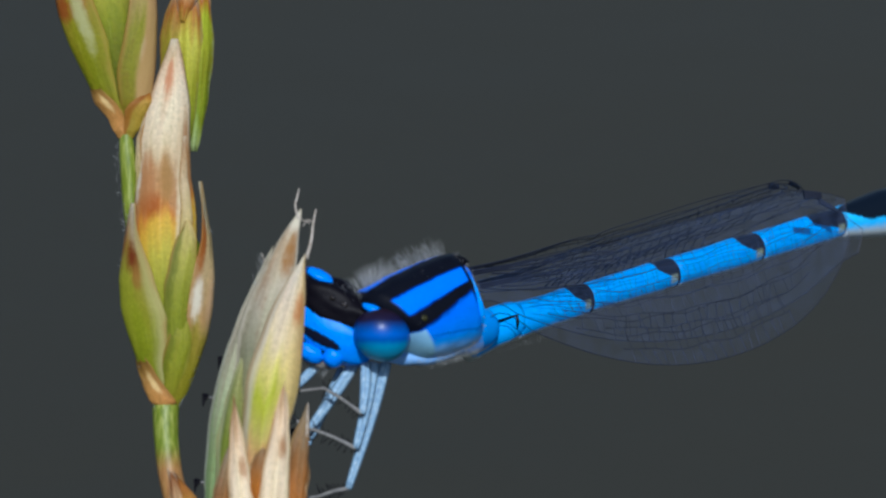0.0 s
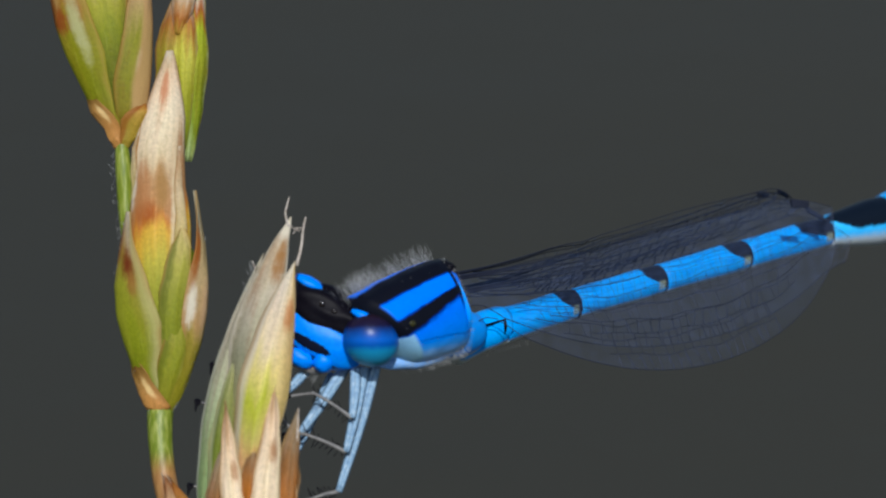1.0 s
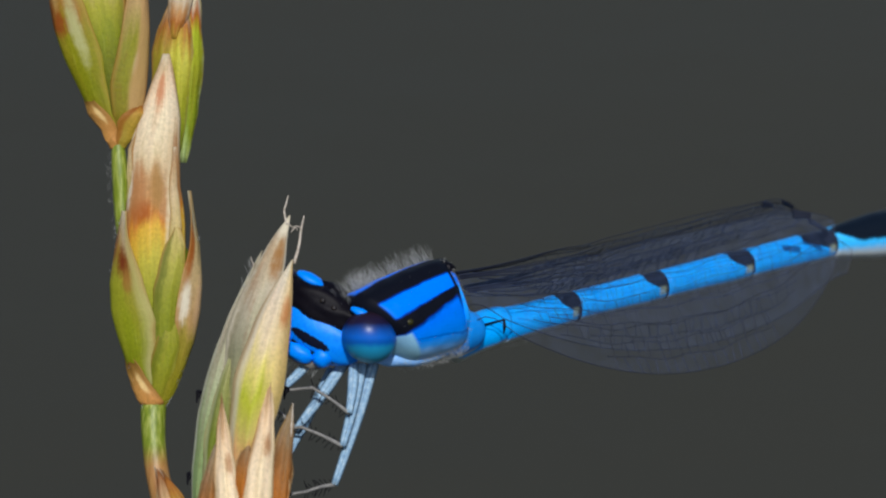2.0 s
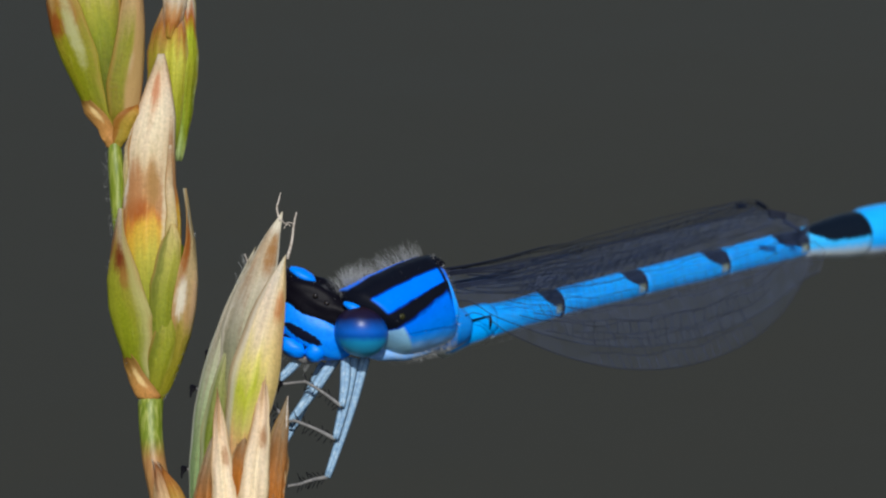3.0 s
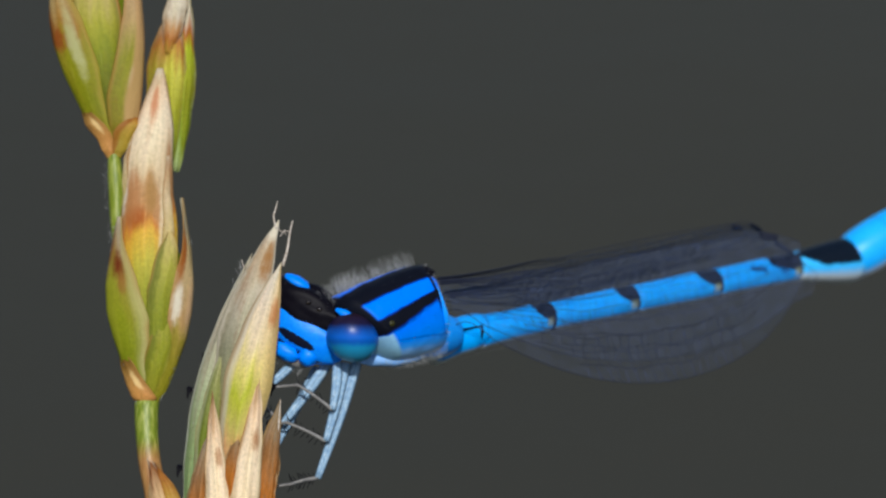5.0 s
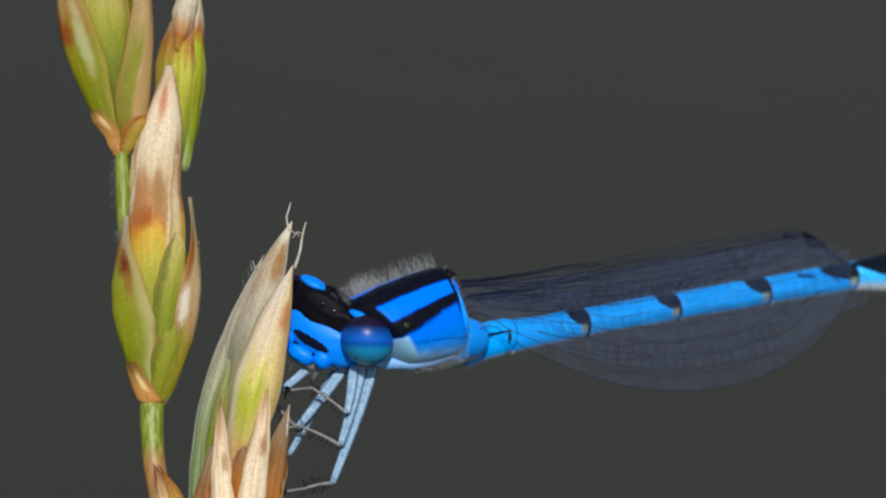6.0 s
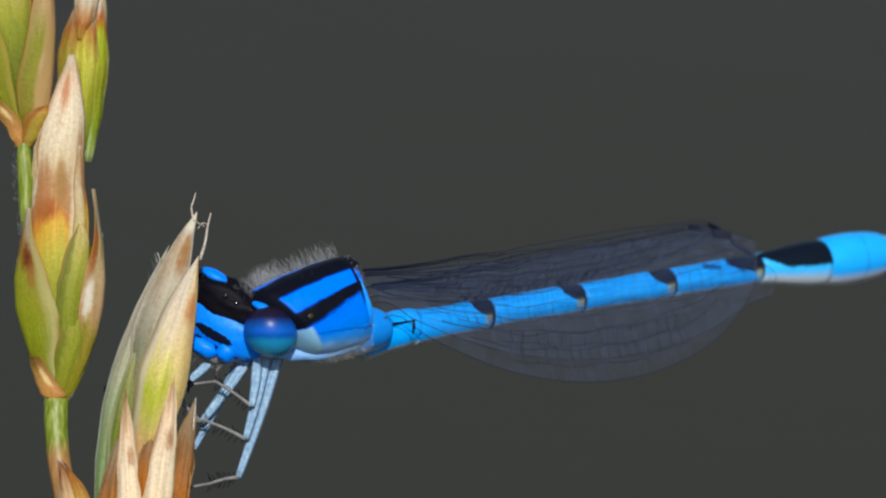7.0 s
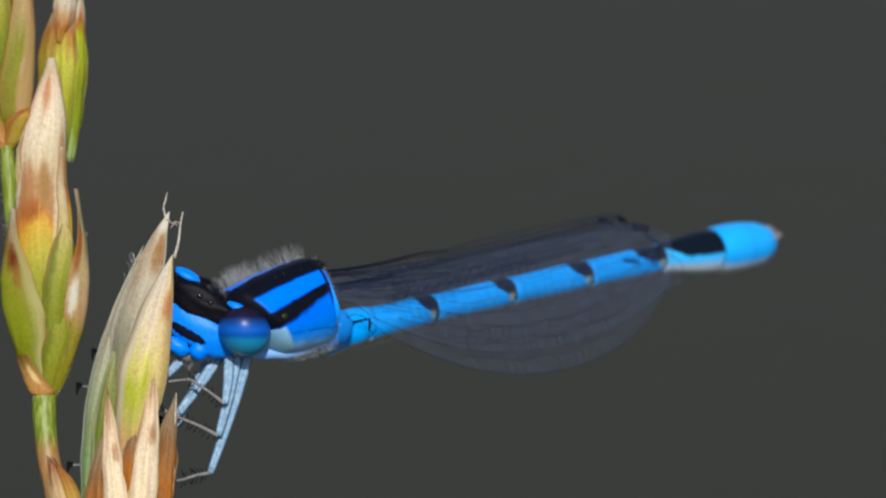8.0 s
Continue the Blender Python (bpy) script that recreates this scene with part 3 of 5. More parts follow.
def abdomen_material():
    """Blue rings with a black ring at the rear end of each, that widens on the back; paler below."""
    m = Mat("ringed_abdomen")
    along, phi = m.attr("along"), m.math("ABSOLUTE", m.attr("phi"))
    wob = m.math("MULTIPLY", m.math("SUBTRACT", m.noise(6e3, 3), 0.5), 0.025)
    back = m.math("SUBTRACT", 1.0, m.band(phi, 18.0, 92.0))
    reach = m.math("ADD", m.math("MULTIPLY", back, m.attr("saddle")), m.attr("ring"))
    black = m.band(m.math("ADD", m.math("ADD", along, reach), wob), 0.985, 1.0)
    eye = m.math("MULTIPLY", m.band(m.math("ABSOLUTE", m.math("SUBTRACT", phi, 76.0)), 26.0, 8.0),
                 m.band(m.math("ABSOLUTE", m.math("SUBTRACT", along, 0.90)), 0.055, 0.02))
    col = m.mix(m.noise(3e3, 3), (0.0, 0.28, 1.0, 1), (0.010, 0.43, 1.0, 1))
    col = m.mix(m.band(phi, 98.0, 120.0), col, rgb(196, 206, 206))
    col = m.mix(black, col, INK)
    col = m.mix(m.math("MULTIPLY", eye, m.math("MULTIPLY", m.attr("spot"), 0.8)), col, rgb(150, 160, 132))
    return skin(m, col, 0.4, 0.35, 0.12)


def club_material():
    m = Mat("tail_club")
    phi = m.math("ABSOLUTE", m.attr("phi"))
    col = m.mix(m.noise(3e3, 3), (0.008, 0.35, 1.0, 1), (0.025, 0.47, 1.0, 1))
    col = m.mix(m.band(phi, 84.0, 116.0), col, rgb(220, 224, 228))
    lines = m.math("MULTIPLY", m.band(m.math("ABSOLUTE", m.math("SUBTRACT", m.attr("along"), 0.52)), 0.018, 0.006), 0.45)
    return skin(m, m.mix(lines, col, (0.006, 0.09, 0.35, 1)), 0.34)


def saddle_material():
    """The segment before the club: black back, pale blue flanks."""
    m = Mat("black_backed_segment")
    phi = m.math("ADD", m.math("ABSOLUTE", m.attr("phi")), m.math("MULTIPLY", m.math("SUBTRACT", m.noise(5e3, 3), 0.5), 18.0))
    edge = m.math("ADD", 12.0, m.math("MULTIPLY", m.band(m.attr("along"), -0.1, 0.40), 50.0))
    col = m.mix(m.noise(3e3, 3), (0.02, 0.44, 0.98, 1), (0.07, 0.52, 0.98, 1))
    col = m.mix(m.band(phi, 70.0, 108.0), col, rgb(206, 216, 222))
    col = m.mix(m.band(m.math("SUBTRACT", edge, phi), -4.0, 4.0), col, (0.004, 0.008, 0.016, 1))
    return skin(m, col, 0.4, 0.35, 0.12)


def eye_material():
    m = Mat("compound_eye")
    z = m.math("ADD", m.attr("height"), m.math("MULTIPLY", m.math("SUBTRACT", m.noise(3e3, 2), 0.5), 0.12))
    col = m.ramp(m.math("MULTIPLY_ADD", z, 0.5, 0.5),
                 [(0.0, (0.03, 0.30, 0.50, 1)), (0.30, (0.012, 0.24, 0.46, 1)), (0.41, (0.002, 0.08, 0.38, 1)), (0.52, (0.002, 0.10, 0.50, 1)),
                  (0.66, (0.003, 0.05, 0.26, 1)), (0.78, (0.008, 0.006, 0.03, 1)), (1.0, (0.014, 0.006, 0.010, 1))])
    k = m.n.new("ShaderNodeTexVoronoi")
    k.inputs["Scale"].default_value = 2.6e4
    m.link(m.coord(), k.inputs["Vector"])
    m.set(col, 0.36, 0.3)
    m.bump(k.outputs["Distance"], 0.15, 1e-5)
    return m.m


def membrane_material():
    """Clear wing skin with a faint smoky sheen."""
    m = Mat("wing_membrane")
    tr = m.n.new("ShaderNodeBsdfTransparent")
    mx = m.n.new("ShaderNodeMixShader")
    c = m.noise(2.5e3, 4)
    m.set(m.ramp(c, [(0.3, (0.07, 0.13, 0.29, 1)), (0.7, (0.14, 0.20, 0.40, 1))]), 0.4, 0.2)
    m.put(mx.inputs[0], m.math("MULTIPLY_ADD", m.band(c, 0.35, 0.7), 0.038, 0.036))
    m.link(tr.outputs[0], mx.inputs[1])
    m.link(m.bsdf.outputs[0], mx.inputs[2])
    m.link(mx.outputs[0], m.out.inputs["Surface"])
    m.bump(c, 0.6, 8e-5)
    return m.m


def water_material():
    m = Mat("murky_water")
    a, b = m.noise(1.2, 3), m.noise(14.0, 3)
    m.set(m.mix(a, (0.0356, 0.0354, 0.0278, 1), (0.0446, 0.0434, 0.0344, 1)), 0.6, 0.046)
    m.bump(m.math("ADD", a, m.math("MULTIPLY", b, 0.2)), 0.3, 0.05)
    return m.m


def leg_material():
    """Pale blue leg, mottled, with thin dark lines down its front and sides."""
    m = Mat("pale_blue_leg")
    phi = m.attr("phi")
    col = m.ramp(m.noise(6.0e3, 4), [(0.3, rgb(122, 154, 186)), (0.5, rgb(142, 174, 200)), (0.72, rgb(176, 198, 214))])
    edge = m.band(m.math("ABSOLUTE", m.math("SUBTRACT", m.math("ABSOLUTE", phi), 70.0)), 26.0, 6.0)
    line = m.band(m.math("ABSOLUTE", m.math("ADD", phi, m.math("MULTIPLY", m.math("SUBTRACT", m.noise(1.6e4, 2), 0.5), 30.0))), 14.0, 3.0)
    col = m.mix(m.math("MULTIPLY", m.math("MAXIMUM", m.math("MULTIPLY", edge, 0.8), m.math("MULTIPLY", line, 0.55)), 0.62), col, rgb(40, 54, 76))
    return skin(m, col, 0.5, 0.5, 0.15)


M_THORAX, M_ABDOMEN, M_CLUB, M_SADDLE = thorax_material(), abdomen_material(), club_material(), saddle_material()
M_EYE, M_MEMBRANE, M_WATER = eye_material(), membrane_material(), water_material()
M_FLANK, M_FACE = flank_material(), face_material()
M_INK = plain_skin("black_chitin", (0.003, 0.003, 0.006, 1), (0.006, 0.005, 0.008, 1), 0.45, 0.06)
M_BLUE = plain_skin("blue_chitin", BLUE, (0.004, 0.27, 0.95, 1))
M_PALE = plain_skin("chalky_underside", rgb(72, 142, 226), rgb(158, 194, 226), 0.55)
M_LEG = leg_material()
M_TIBIA = plain_skin("dusky_leg", rgb(58, 60, 66), rgb(158, 154, 148), 0.55)
M_OCELLUS = plain_skin("ocellus", rgb(14, 12, 12), rgb(40, 32, 28), 0.18, 0.9)
M_VEIN = plain_skin("wing_vein", (0.010, 0.012, 0.024, 1), (0.025, 0.03, 0.05, 1), 0.5)
M_HAIR = plain_skin("white_hair", rgb(120, 120, 118), rgb(190, 190, 186), 0.6)
M_AMBERSPOT = plain_skin("olive_spiracle", rgb(24, 26, 10), rgb(64, 62, 26), 0.4)


# ---- shapes ----
def part(name, mesh, material, parent, label=""):
    ob = new(name, mesh)
    mesh.materials.append(material)
    ob.parent = parent
    if label:
        ob["label"] = label
    return ob


def mesh_of(name, verts, faces, smooth=True, **attrs):
    """A mesh in metres from points in units, with one number a point for each attribute."""
    me = bpy.data.meshes.new(name)
    me.from_pydata([tuple(c * U for c in v) for v in verts], [], faces)
    for key, values in attrs.items():
        me.attributes.new(key, "FLOAT", "POINT").data.foreach_set("value", values)
    if smooth:
        me.polygons.foreach_set("use_smooth", [True] * len(me.polygons))
    me.update()
    return me


def frame_along(d, hint):
    d = Vector(d).normalized()
    side = d.cross(Vector(hint)).normalized()
    return d, side, side.cross(d).normalized()


def curve_points(points, n):
    """n + 1 points on a smooth curve through the given ones."""
    p = [Vector(v) for v in points]
    p = [p[0] * 2 - p[1]] + p + [p[-1] * 2 - p[-2]]
    out = []
    for i in range(n + 1):
        x = i / n * (len(p) - 3)
        k = min(int(x), len(p) - 4)
        t = x - k
        a, b, c, d = p[k:k + 4]
        out.append(0.5 * (2 * b + (c - a) * t + (2 * a - 5 * b + 4 * c - d) * t * t + (3 * b - a - 3 * c + d) * t ** 3))
    return out


def tube(name, points, radii, sides=10, steps=20, hint=(0, -1, 0), flat=1.0, attrs=None):
    """A closed round body along a smooth curve. phi: degrees round it from hint, along: 0 to 1."""
    line = curve_points(points, steps)
    verts, faces, phi, along = [], [], [], []
    gone = [0.0]
    for a, b in zip(line, line[1:]):
        gone.append(gone[-1] + (b - a).length)
    rr = np.interp(np.array(gone) / gone[-1], np.linspace(0, 1, len(radii)), radii)
    for i, p in enumerate(line):
        d = line[min(i + 1, steps)] - line[max(i - 1, 0)]
        d, side, up = frame_along(d, hint)
        for j in range(sides):
            a = 2 * math.pi * (j + 0.5) / sides - math.pi
            verts.append(p + (up * math.cos(a) * flat - side * math.sin(a)) * float(rr[i]))
            phi.append(math.degrees(a))
            along.append(gone[i] / gone[-1])
    for i in range(steps):
        for j in range(sides):
            k = (j + 1) % sides
            faces.append((i * sides + j, i * sides + k, (i + 1) * sides + k, (i + 1) * sides + j))
    faces.append(tuple(range(sides))[::-1])
    faces.append(tuple(range(steps * sides, (steps + 1) * sides)))
    extra = {k: [v] * len(verts) for k, v in (attrs or {}).items()}
    return mesh_of(name, verts, faces, phi=phi, along=along, **extra)


def blob(name, centre, axes, radii, rings=14, sides=20, power=1.0, dent=0.0):
    """A rounded body with three axes of its own; height: -1 to 1 along the third axis."""
    c, (ax, ay, az) = Vector(centre), [Vector(a).normalized() for a in axes]
    verts, faces, height, wide = [], [], [], []
    for i in range(rings + 1):
        th = math.pi * i / rings
        for j in range(sides):
            a = 2 * math.pi * j / sides
            x, y, z = math.sin(th) * math.cos(a), math.sin(th) * math.sin(a), math.cos(th)
            x, y, z = (math.copysign(abs(v) ** power, v) for v in (x, y, z))
            r = 1 + dent * noise.noise(Vector((x, y, z)) * 2.2)
            verts.append(c + (ax * x * radii[0] + ay * y * radii[1] + az * z * radii[2]) * r)
            height.append(z)
            wide.append(x)
    for i in range(rings):
        for j in range(sides):
            k = (j + 1) % sides
            faces.append((i * sides + j, (i + 1) * sides + j, (i + 1) * sides + k, i * sides + k))
    return mesh_of(name, verts, faces, height=height, wide=wide)


def scale_leaf(name, base, tip, width, depth=0.0, bow=0.0, belly=0.55, turn=0.0, full=0.42, ragged=0.0, lean=0.0, foot=0.28, seed=0.0, bulge=0.0):
    """A boat-shaped grass scale from base to tip (x, z), bowed sideways, hollow behind, with a thick rim and a keel."""
    n, m = 26, 11
    b, t = Vector((base[0], depth, base[1])), Vector((tip[0], depth + lean, tip[1]))
    d, side, out = frame_along(t - b, (0, -1, 0))
    q = Matrix.Rotation(radians(turn), 3, d)
    side, out = q @ side, q @ out
    flat_side = frame_along(t - b, (0, -1, 0))[1]
    verts, faces, along, across = [], [], [], []
    for layer in (0, 1):
        for i in range(n + 1):
            s = i / n
            peak = (s / full) ** 0.75 if s < full else 1.0
            taper = 1.0 if s < full else max(1 - ((s - full) / (1 - full)) ** 1.7, 0.0)
            w = width * 0.5 * max(min(foot + (1 - foot) * peak, 1.0) * taper, 0.012)
            c = b.lerp(t, s) + flat_side * bow * 4 * s * (1 - s) + out * ((width * 0.10 + bulge) * math.sin(math.pi * s))
            for j in range(-m, m + 1):
                v = j / m
                rag = 1 + ragged * noise.noise(Vector((s * 9, v * 2, seed * 7.1))) * (s > 0.5) * (s - 0.5) * 2
                lift = belly * w * (1 - v * v) + 0.06 * w * max(0, 1 - abs(v) * 4) + 0.02 * w * math.cos(v * 9 + seed) * min(1, s * 4)
                p = c + side * w * v * rag + out * (lift - layer * (2.0 + 0.35 * w * (1 - v * v)))
                p += out * 3.4 * noise.noise(Vector((s * 5 + seed, v * 2.5, seed * 3.3)))
                p += side * 3.2 * noise.noise(Vector((s * 8 + seed, v * 0.7, seed * 5.1))) * abs(v) * min(1, s * 6)
                p += out * 2.0 * noise.noise(Vector((s * 14, v * 5 + seed, 2.2))) * abs(v)
                verts.append(p)
                along.append(s)
                across.append(v)
    row = 2 * m + 1
    size = row * (n + 1)
    for i in range(n):
        for j in range(2 * m):
            k = i * row + j
            faces.append((k, k + 1, k + row + 1, k + row))
            faces.append((size + k, size + k + row, size + k + row + 1, size + k + 1))
        for k in (i * row, i * row + 2 * m):
            f = (k, k + row, size + k + row, size + k)
            faces.append(f if k % row == 0 else f[::-1])
    for k in range(2 * m):
        faces.append((k, size + k, size + k + 1, k + 1))
        e = n * row + k
        faces.append((e, e + 1, size + e + 1, size + e))
    return mesh_of(name, verts, faces, along=along, across=across, seed=[seed] * len(verts))


def wrapped_scale(name, body, rows, lift, seed=0.0, flat=0.62, curl=3.0, depth=0.0, keel=4.0, foot=0.15):
    """A grass scale that hugs a spikelet. body: heights, centres and half widths of the spikelet; rows from foot to tip:
    height, left and right margin in degrees round the body from its front."""
    n, m = 34, 13
    bz, bc, br = (np.array(v, float) for v in zip(*sorted(body)))
    hz = [r[0] for r in rows]
    k = np.linspace(0, 1, len(rows))
    verts, faces, along, across = [], [], [], []
    for layer in (0, 1):
        for i in range(n + 1):
            s = i / n
            z = float(np.interp(s, k, hz))
            lo, hi = (float(np.interp(s, k, [r[c] for r in rows])) for c in (1, 2))
            lo += 2.5 * noise.noise(Vector((s * 6, seed, 1.3)))
            hi += 2.5 * noise.noise(Vector((s * 6, seed, 7.9)))
            c, r = float(np.interp(z, bz, bc)), float(np.interp(z, bz, br))
            for j in range(-m, m + 1):
                v = j / m
                a = radians((lo + hi) / 2 + (hi - lo) / 2 * v)
                off = (lift + keel * (1 - v * v) * math.sin(math.pi * min(1, s * 1.1)) + curl * v ** 4 * s + 1.4 * noise.noise(Vector((s * 5 + seed, v * 3, 2.0)))
                       - layer * (2.2 + 1.6 * (1 - v * v))) * min(1.0, foot + s * 6)
                rr = r + off
                verts.append(Vector((c + math.sin(a) * rr, depth - math.cos(a) * rr * flat, z)))
                along.append(s)
                across.append(v)
    row = 2 * m + 1
    size = row * (n + 1)
    for i in range(n):
        for j in range(2 * m):
            q = i * row + j
            faces.append((q, q + 1, q + row + 1, q + row))
            faces.append((size + q, size + q + row, size + q + row + 1, size + q + 1))
        for q in (i * row, i * row + 2 * m):
            f = (q, q + row, size + q + row, size + q)
            faces.append(f if q % row == 0 else f[::-1])
    for q in range(2 * m):
        faces.append((q, size + q, size + q + 1, q + 1))
        e = n * row + q
        faces.append((e, e + 1, size + e + 1, size + e))
    return mesh_of(name, verts, faces, along=along, across=across, seed=[seed] * len(verts))


def ribbon(verts, faces, a, b, wide, normal):
    """A thin bar from a to b."""
    d, side, up = frame_along(b - a, normal)
    k = len(verts)
    for p in (a, b):
        for s, u in ((-1, 0), (0, 1), (1, 0), (0, -1)):
            verts.append(p + side * wide * s + up * wide * u * 0.7)
    for i in range(4):
        j = (i + 1) % 4
        faces.append((k + i, k + j, k + 4 + j, k + 4 + i))


def thing(name, label, category, group=""):
    return tagged(new(name), label, category, group)


# ---- setting ----
def build_water():
    n, verts, faces = 24, [], []
    for i in range(n + 1):
        for j in range(n + 1):
            x, y = (i / n * 2 - 1), (j / n * 2 - 1)
            verts.append((math.copysign(abs(x) ** 3, x) * 4000, math.copysign(abs(y) ** 3, y) * 4000, 0))
    for i in range(n):
        for j in range(n):
            k = i * (n + 1) + j
            faces.append((k, k + n + 1, k + n + 2, k + 1))
    me = bpy.data.meshes.new("water")
    me.from_pydata(verts, [], faces)
    me.materials.append(M_WATER)
    tagged(new("water", me), "dark grey-green pond water far behind the grass", "water", kind="structure")


def lean_back(root, aside):
    """Shears the upper part of a plant away by ten degrees, and a little to the left to keep its outline fitted to the
    camera's view.
    """
    for ob in root.children_recursive:
        for v in ob.data.vertices:
            v.co.y += 0.17 * max(v.co.z, -500 * U)
            v.co.x -= aside * v.co.z


# ---- the grass stalk with three spikelets ----
def build_stalk():
    ox, oz = 261, 429
    root = thing("grass_stalk", "ripe green and straw-coloured grass stalk with plump spikelets", "grass")

    def at(x, z):
        return x - ox, oz - z

    def stem(name, pts, radii, node, steps=24):
        me = tube(name, [(*at(x, z)[:1], y, at(x, z)[1]) for x, y, z in pts], radii, 12, steps)
        vals = [float(np.interp(i // 12 / steps, np.linspace(0, 1, len(node)), node)) for i in range(len(me.vertices))]
        me.attributes.new("node", "FLOAT", "POINT").data.foreach_set("value", vals)
        return part(name, me, M_STEM, root)

    count = [0]

    def leaf(parent, name, base, tip, width, mat, depth=0.0, label="", **kw):
        count[0] += 1
        return part(name, scale_leaf(name, at(*base), at(*tip), width, depth, seed=count[0] * 1.37, **kw), mat, parent, label)

    stem("rachis", [(288, -2, 960), (276, 0, 882), (264, 2, 826), (258, 5, 770), (257, 9, 725), (259, 17, 700), (252, 24, 650), (238, 24, 590), (214, 26, 470), (201, 22, 380), (197, 16, 310), (194, 12, 268), (193, 12, 236)],
         [20, 22, 21, 21, 23, 20, 11, 8, 12, 15, 15, 15, 10], [0.3, 1, 0.9, 0.1, 0.1, 0.2, 0, 0, 0, 0, 0.0, 0.1, 0.3], 72)
    stem("culm", [(288, -2, 950), (318, 30, 1400), (352, 300, 2800), (372, 800, 4800), (380, 1420, 5900)], [18, 22, 26, 30, 32], [0.4, 0, 0, 0, 0], 40)
    stem("upper_rachis", [(190, 14, 230), (186, 30, 120), (196, 36, 0), (210, 36, -120), (212, 36, -230)], [14, 12, 11, 10, 8], [0.3, 0, 0, 0, 0])

    # a spikelet: its body by height, centre and half width, as the scales wrap it
    def body_of(rows):
        return [(oz - z, x - ox, r) for z, x, r in rows]

    def core(rows, depth, flat):
        me = tube("spikelet", [(x - ox, depth, oz - z) for z, x, r in rows], [max(r * 0.90, 4) for z, x, r in rows], 32, 48, (0, -1, 0), flat)
        return part("spikelet", me, M_CORE, root, "plump green spikelet")

    def wrap(parent, name, body, rows, mat, lift, depth, flat, label="", **kw):
        count[0] += 1
        me = wrapped_scale(name, body, [(oz - z, a, b) for z, a, b in rows], lift, count[0] * 1.37, flat, depth=depth, **kw)
        return part(name, me, mat, parent, label)

    # the middle spikelet
    shape = [(740, 258, 13), (720, 259, 14), (700, 262, 21), (650, 263, 40), (600, 264, 57), (550, 262, 68), (500, 261, 73), (430, 263, 68), (380, 264, 58), (330, 264, 50)]
    s = core(shape[:8] + [(405, 262, 30)], 8, 0.55)
    body = body_of(shape)
    tall = body_of([(720, 259, 16), (690, 262, 24), (650, 263, 40), (600, 264, 56), (540, 262, 68), (480, 261, 66), (400, 261, 54), (330, 258, 42), (262, 258, 41), (205, 268, 32), (150, 273, 18), (110, 278, 6), (92, 279, 1)])
    wrap(s, "lemma", tall, [(700, -40, 30), (600, -34, 24), (500, -54, 44), (400, -76, 66), (330, -86, 86), (262, -90, 90), (178, -90, 90), (124, -90, 90), (92, -70, 70)],
         M_LONG, 3, 8, 0.56, "long scale, green at the foot, papery at the tip", keel=4)
    wrap(s, "lemma", body, [(700, -20, 50), (620, -6, 48), (560, -2, 34), (510, 0, 38), (470, 6, 46), (430, 16, 46), (400, 30, 38)], M_INNER, 3, 8, 0.64, keel=6)
    wrap(s, "lemma", body, [(712, -30, 50), (690, -26, 50), (650, -14, 52), (615, -4, 48), (590, 2, 42), (568, 9, 36), (546, 20, 27)], M_FRONT, 4, 8, 0.64, keel=7)
    wrap(s, "glume", body, [(732, 0, 112), (690, 14, 116), (640, 32, 118), (560, 29, 116), (480, 38, 112), (420, 56, 106), (336, 80, 94)], M_RIGHT, 6, 8, 0.62, curl=3, keel=4)
    wrap(s, "glume", body, [(728, -80, 20), (700, -112, 4), (644, -116, -8), (604, -116, 0), (564, -114, 2), (527, -112, -8), (487, -108, -16), (437, -102, -34), (372, -84, -62)], M_LEFT, 5, 8, 0.64, curl=2, keel=9)
    wrap(s, "bract", body, [(716, -40, 16), (708, -112, 36), (698, -114, 16), (682, -114, -6), (660, -114, -24), (632, -116, -42), (590, -112, -82)], M_FLAP, 9, 8, 0.66, curl=2, keel=8, foot=0.35)
    wrap(s, "palea", tall, [(380, -88, -66), (330, -96, -58), (290, -98, -52), (250, -96, -56), (215, -90, -70)], M_PALEA, 3, 8, 0.60, curl=3)
    wrap(s, "palea", tall, [(470, 20, 40), (410, 26, 52), (360, 34, 60), (310, 40, 64), (258, 48, 60)], M_PALEA, 4, 8, 0.62, curl=2)

    # the tall spikelet behind
    s = leaf(root, "spikelet", (306, 286), (327, -90), 48, M_OLIVE, 44, bow=3, turn=18, full=0.4)
    leaf(s, "lemma", (294, 270), (306, -50), 50, M_GOLD, 34, bow=2, full=0.5)
    leaf(s, "lemma", (266, 215), (298, -30), 46, M_DRAB, 36, bow=-8, full=0.5)
    leaf(s, "lemma", (292, 64), (318, -110), 44, M_TIP, 24, bow=2, full=0.4, foot=0.3)

    # the upper spikelet
    shape = [(275, 193, 13), (255, 193, 12), (230, 194, 18), (200, 191, 38), (150, 182, 51), (100, 172, 64), (50, 163, 74), (0, 158, 79), (-70, 156, 78), (-140, 157, 62)]
    s = core(shape, 12, 0.55)
    body = body_of(shape)
    wrap(s, "lemma", body, [(240, -30, 30), (180, -30, 30), (110, -28, 32), (60, -30, 36), (0, -36, 40), (-130, -20, 20)], M_HEART, 0, 12, 0.55, keel=6)
    wrap(s, "glume", body, [(250, -20, 90), (200, -8, 112), (150, 0, 116), (100, 16, 114), (50, 30, 112), (0, 37, 110), (-60, 44, 104), (-135, 62, 80)], M_HALF, 5, 12, 0.6, curl=2, keel=9)
    wrap(s, "glume", body, [(250, -90, 10), (200, -114, -8), (150, -116, -6), (100, -114, -1), (50, -112, -8), (0, -108, -18), (-60, -100, -40), (-135, -80, -60)], M_TOPLEFT, 5, 12, 0.6, curl=2, keel=9)
